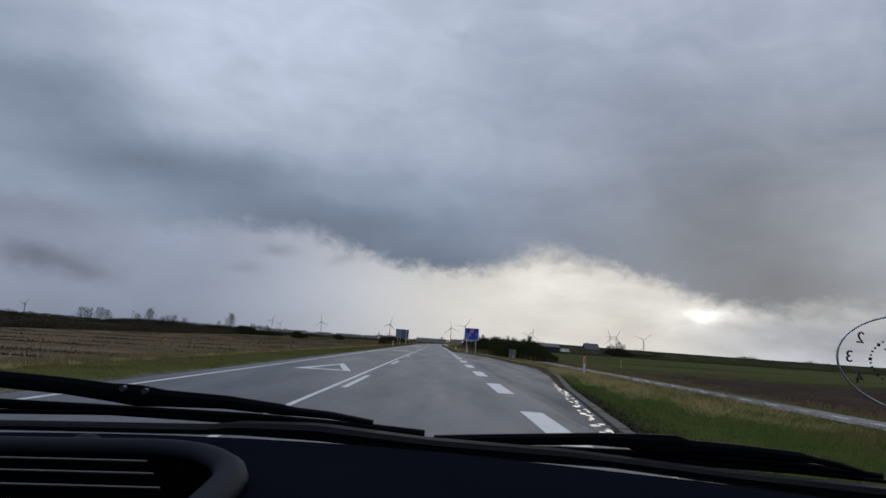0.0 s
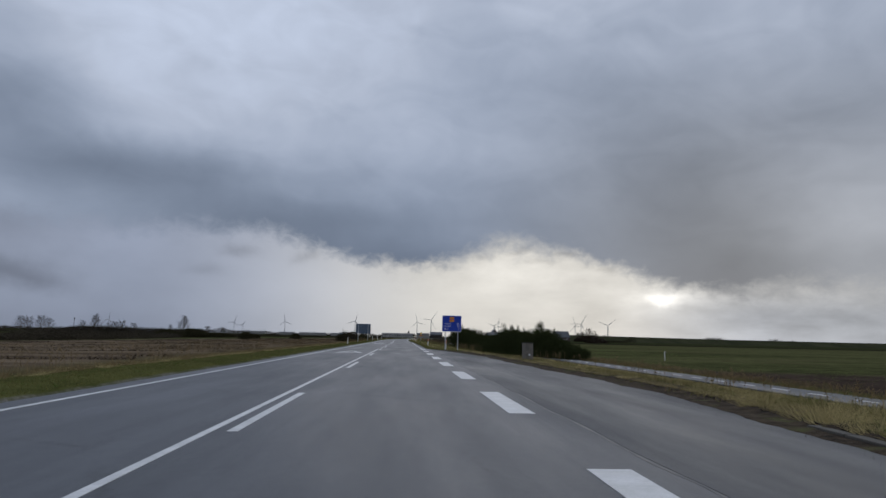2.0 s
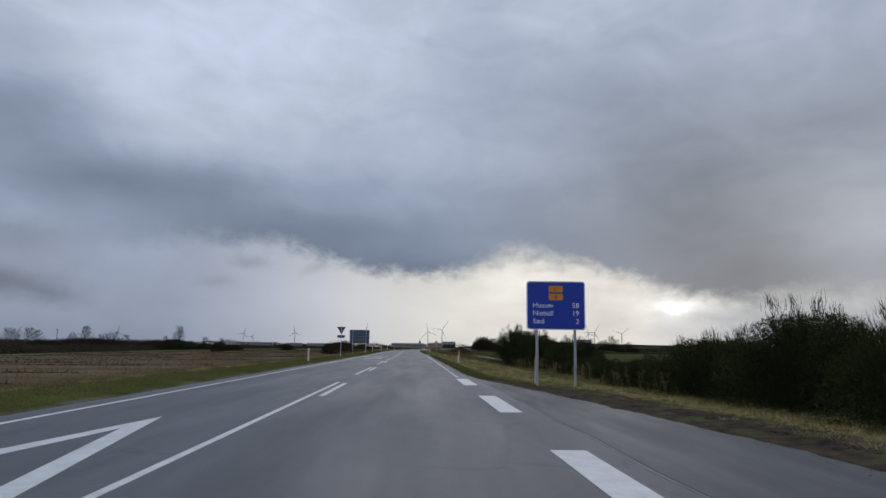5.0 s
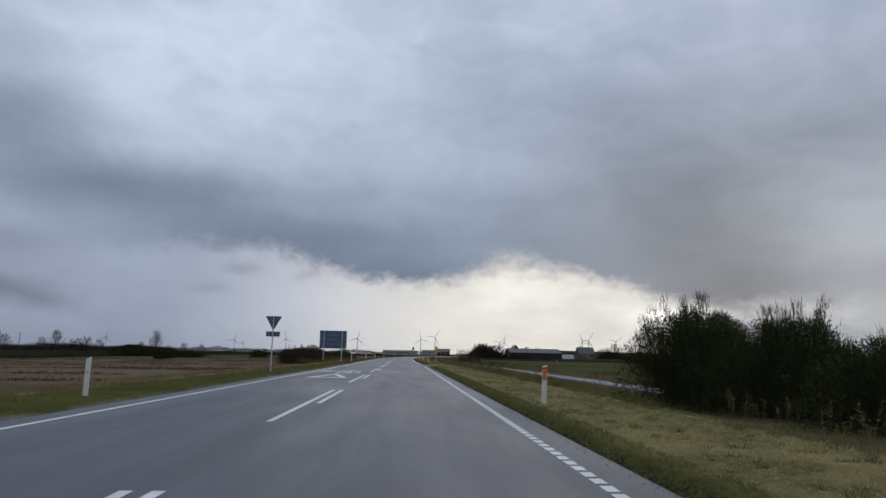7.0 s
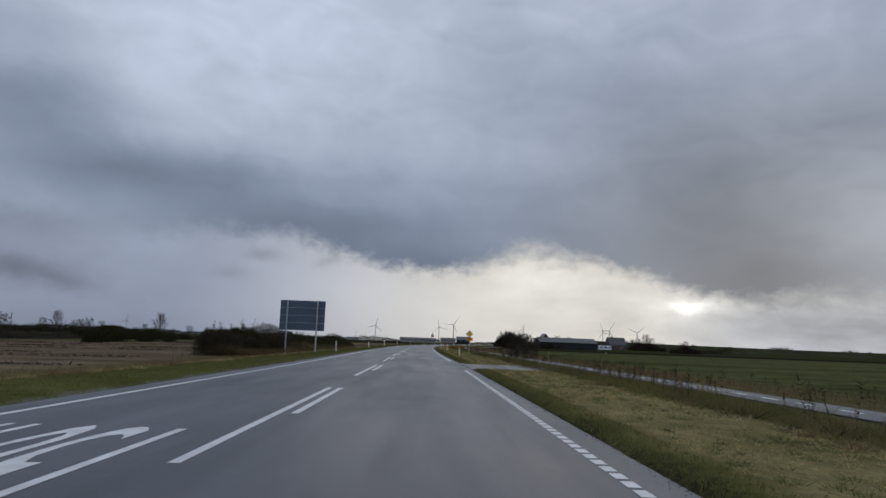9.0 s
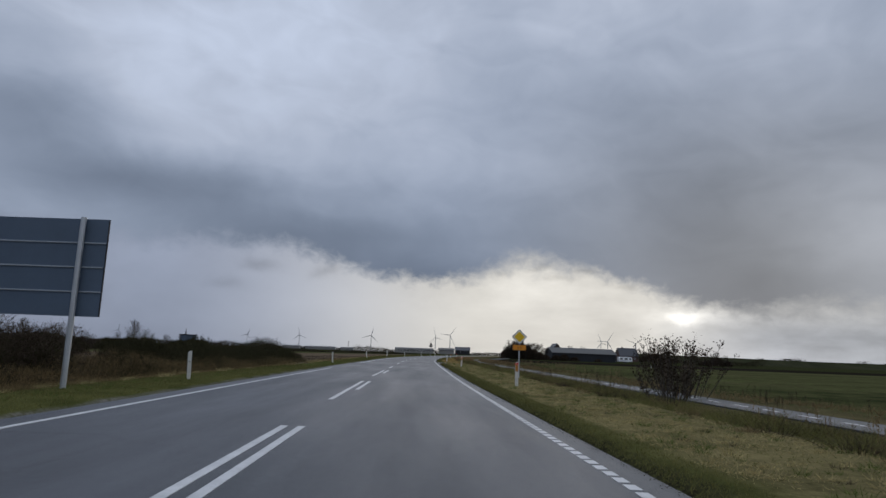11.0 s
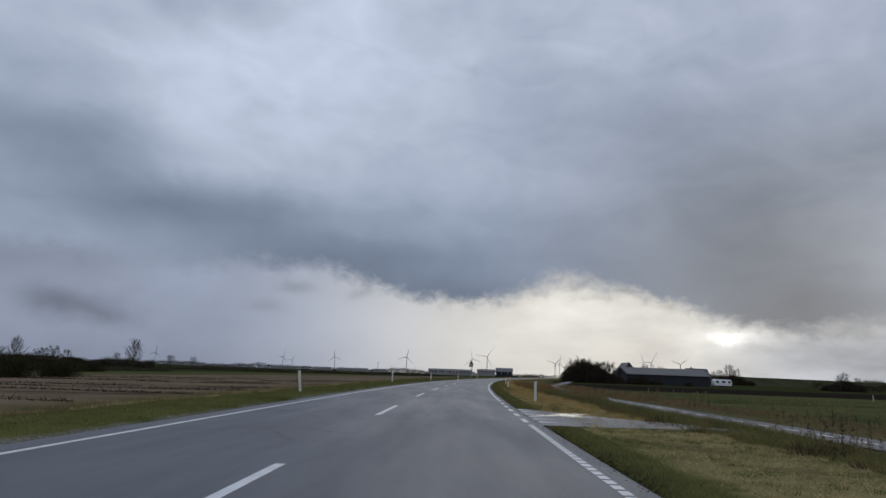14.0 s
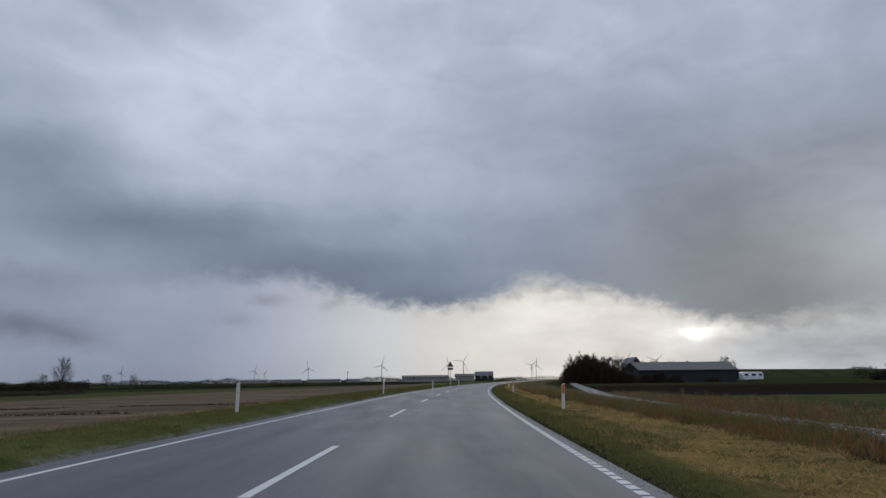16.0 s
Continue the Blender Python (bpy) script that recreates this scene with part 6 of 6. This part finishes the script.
    for k in range(7):
        bm = bmesh.new()
        y = cy - 0.105 + 0.033 * k
        row = [(x, y - 0.035 * max(0.0, x - cx + 0.12) ** 1.2, 0.0) for x in np.linspace(cx - 0.28, cx + 0.275 - 0.02 * abs(k - 3), 12)]
        row = [(x, q, deck_z(x, q) + 0.001) for x, q, _ in row]
        for p, q in zip(row, row[1:]):
            tube(bm, p, q, 0.0011, 0.0011, 5)
        bmesh.ops.remove_doubles(bm, verts=bm.verts, dist=0.0008)
        solid("slat", bm, slat_mat, vent)
    # flat plate flush under the slats; its black stands in for the hollow's shade
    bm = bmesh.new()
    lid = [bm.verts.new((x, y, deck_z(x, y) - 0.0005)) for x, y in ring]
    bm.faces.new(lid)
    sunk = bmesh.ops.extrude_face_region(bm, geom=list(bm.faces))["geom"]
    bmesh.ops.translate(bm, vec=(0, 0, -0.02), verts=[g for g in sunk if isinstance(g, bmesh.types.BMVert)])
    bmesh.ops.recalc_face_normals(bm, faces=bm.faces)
    solid("vent_shade", bm, shade_mat, vent)
    bm = bmesh.new()
    bmesh.ops.create_uvsphere(bm, u_segments=24, v_segments=14, radius=0.0165, matrix=Matrix.Translation((-0.222, 0.635, 1.143)) @ Matrix.Diagonal((1.0, 0.9, 0.72, 1)))
    dome = solid("sensor_dome", bm, rim_mat, ob, "round light sensor")
    dome.data.polygons.foreach_set("use_smooth", [True] * len(dome.data.polygons))

    def bar(name, pts, y, deep, parent, label=""):
        """A moulded bar across the windscreen: stations of x, z and half height, swept with a rounded section."""
        pts = np.array(pts)
        xs = np.linspace(pts[0, 0], pts[-1, 0], 64)
        zs, hs = np.interp(xs, pts[:, 0], pts[:, 1]), np.interp(xs, pts[:, 0], pts[:, 2])
        bm, rows = bmesh.new(), []
        for x, z, h in zip(xs, zs, hs):
            rows.append([bm.verts.new((x, y + deep * u, z + h * v)) for u, v in ((-1, -0.5), (-0.6, -1), (0.6, -1), (1, -0.5), (1, 0.5), (0.6, 1), (-0.6, 1), (-1, 0.4))])
        for p, q in zip(rows, rows[1:]):
            for j in range(8):
                bm.faces.new((p[j], q[j], q[(j + 1) % 8], p[(j + 1) % 8]))
        bm.faces.new(rows[0]), bm.faces.new(rows[-1])
        bmesh.ops.recalc_face_normals(bm, faces=bm.faces)
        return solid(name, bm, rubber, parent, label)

    bar("cowl", [(-0.464, 1.1274, 0.0042), (-0.410, 1.1303, 0.0042), (-0.163, 1.1415, 0.0048), (-0.130, 1.1456, 0.0069), (-0.036, 1.1473, 0.0090), (0.099, 1.1406, 0.0076), (0.261, 1.1383, 0.0076), (0.314, 1.1367, 0.0062), (0.462, 1.1270, 0.0069), (0.642, 1.1182, 0.0097), (0.730, 1.1131, 0.0097)], 0.80, 0.02, ob, "black cowl below the windscreen")
    left = bar("wiper_arm", [(-0.495, 1.1816, 0.0096), (-0.452, 1.1782, 0.0103), (-0.365, 1.1755, 0.0103), (-0.310, 1.1714, 0.0110), (-0.274, 1.1696, 0.0132), (-0.241, 1.1683, 0.0103), (-0.162, 1.1686, 0.0081), (-0.086, 1.1639, 0.0066), (-0.079, 1.1630, 0.0052), (-0.029, 1.1614, 0.0044), (0.026, 1.1560, 0.0029)], 0.85, 0.006, ob, "black wiper arm")
    bar("wiper_blade", [(-0.500, 1.1447, 0.0060), (-0.456, 1.1462, 0.0060), (-0.311, 1.1495, 0.0045), (-0.129, 1.1510, 0.0045), (0.018, 1.1473, 0.0052), (0.092, 1.1430, 0.0060)], 0.865, 0.005, left)
    bar("wiper_lip", [(-0.495, 1.1349, 0.0030), (-0.451, 1.1371, 0.0030), (-0.308, 1.1446, 0.0030), (-0.126, 1.1446, 0.0030), (0.019, 1.1409, 0.0030), (0.088, 1.1371, 0.0030)], 0.86, 0.003, left)
    right = bar("wiper_arm", [(0.104, 1.1389, 0.0066), (0.198, 1.1466, 0.0066), (0.306, 1.1544, 0.0074), (0.350, 1.1552, 0.0088), (0.367, 1.1522, 0.0125), (0.413, 1.1532, 0.0125), (0.424, 1.1525, 0.0088), (0.485, 1.1517, 0.0081), (0.567, 1.1488, 0.0066), (0.578, 1.1481, 0.0044), (0.613, 1.1436, 0.0037), (0.653, 1.1351, 0.0022)], 0.85, 0.006, ob, "black wiper arm")
    bar("wiper_blade", [(0.114, 1.1282, 0.0045), (0.273, 1.1360, 0.0045), (0.419, 1.1386, 0.0052), (0.564, 1.1369, 0.0052), (0.680, 1.1299, 0.0045)], 0.865, 0.005, right)
    bar("wiper_lip", [(0.165, 1.1261, 0.0022), (0.273, 1.1290, 0.0030), (0.417, 1.1316, 0.0030), (0.562, 1.1300, 0.0030), (0.699, 1.1244, 0.0022)], 0.86, 0.003, right)
    for x, z in ((-0.290, 1.1775), (-0.262, 1.176)):
        solid("hinge_pin", tube(bmesh.new(), (x, 0.838, z), (x, 0.846, z), 0.004, 0.004, 12), paint, left)
    return ob


car()


def window_clock():
    """A clear parking clock stuck to the windscreen, seen from behind."""
    ob = thing("clock", "clear oval parking clock with black numerals stuck to the windscreen", "clock", "", pose(0.464, 0.62, 1.271, 0, 3, 0))
    rx, rz = 0.0870, 0.0470
    bm = bmesh.new()
    loops = []
    for a in np.linspace(0, 2 * math.pi, 73)[:-1]:
        loops.append([bm.verts.new(((rx + 0.0011 * math.cos(u)) * math.cos(a), 0.0011 * math.sin(u), (rz + 0.0011 * math.cos(u)) * math.sin(a))) for u in np.linspace(0, 2 * math.pi, 9)[:-1]])
    for i in range(72):
        p, q = loops[i], loops[(i + 1) % 72]
        for j in range(8):
            bm.faces.new((p[j], q[j], q[(j + 1) % 8], p[(j + 1) % 8]))
    bmesh.ops.recalc_face_normals(bm, faces=bm.faces)
    solid("rim", bm, M_GALV, ob, "thin grey rim")
    for h in range(1, 13):
        a = radians(90 + 30 * h)
        words(str(h), 0.0155, M_BLACK, Matrix.Translation((0.87 * rx * math.cos(a), 0, 0.80 * rz * math.sin(a) - 0.005)) @ pose(0, 0, 0, 90, 0, 180), ob, "numeral", 0.0005, 1, "CENTER")
    for k in range(48):
        a, r = 2 * math.pi * k / 48, 0.0014 if k % 4 == 0 else 0.0008
        x, z = 0.64 * rx * math.cos(a), 0.60 * rz * math.sin(a)
        solid("minute_dot", boxes((x - r, x + r, -0.0004, 0.0004, z - r, z + r)), M_BLACK, ob)
    bm = prism([(-0.046, 0.0105), (-0.043, 0.0115), (-0.018, 0.004), (-0.008, 0.010), (0.008, 0.011), (0.018, 0.004), (0.030, -0.006), (0.036, -0.020), (0.026, -0.022), (0.014, -0.012), (-0.016, -0.004), (-0.024, 0.002)], -0.006, -0.002)
    bmesh.ops.bevel(bm, geom=list(bm.edges), offset=0.0008, segments=2, affect="EDGES")
    solid("pointer", bm, M_BLACK, ob, "black turning pointer")
    return ob


window_clock()
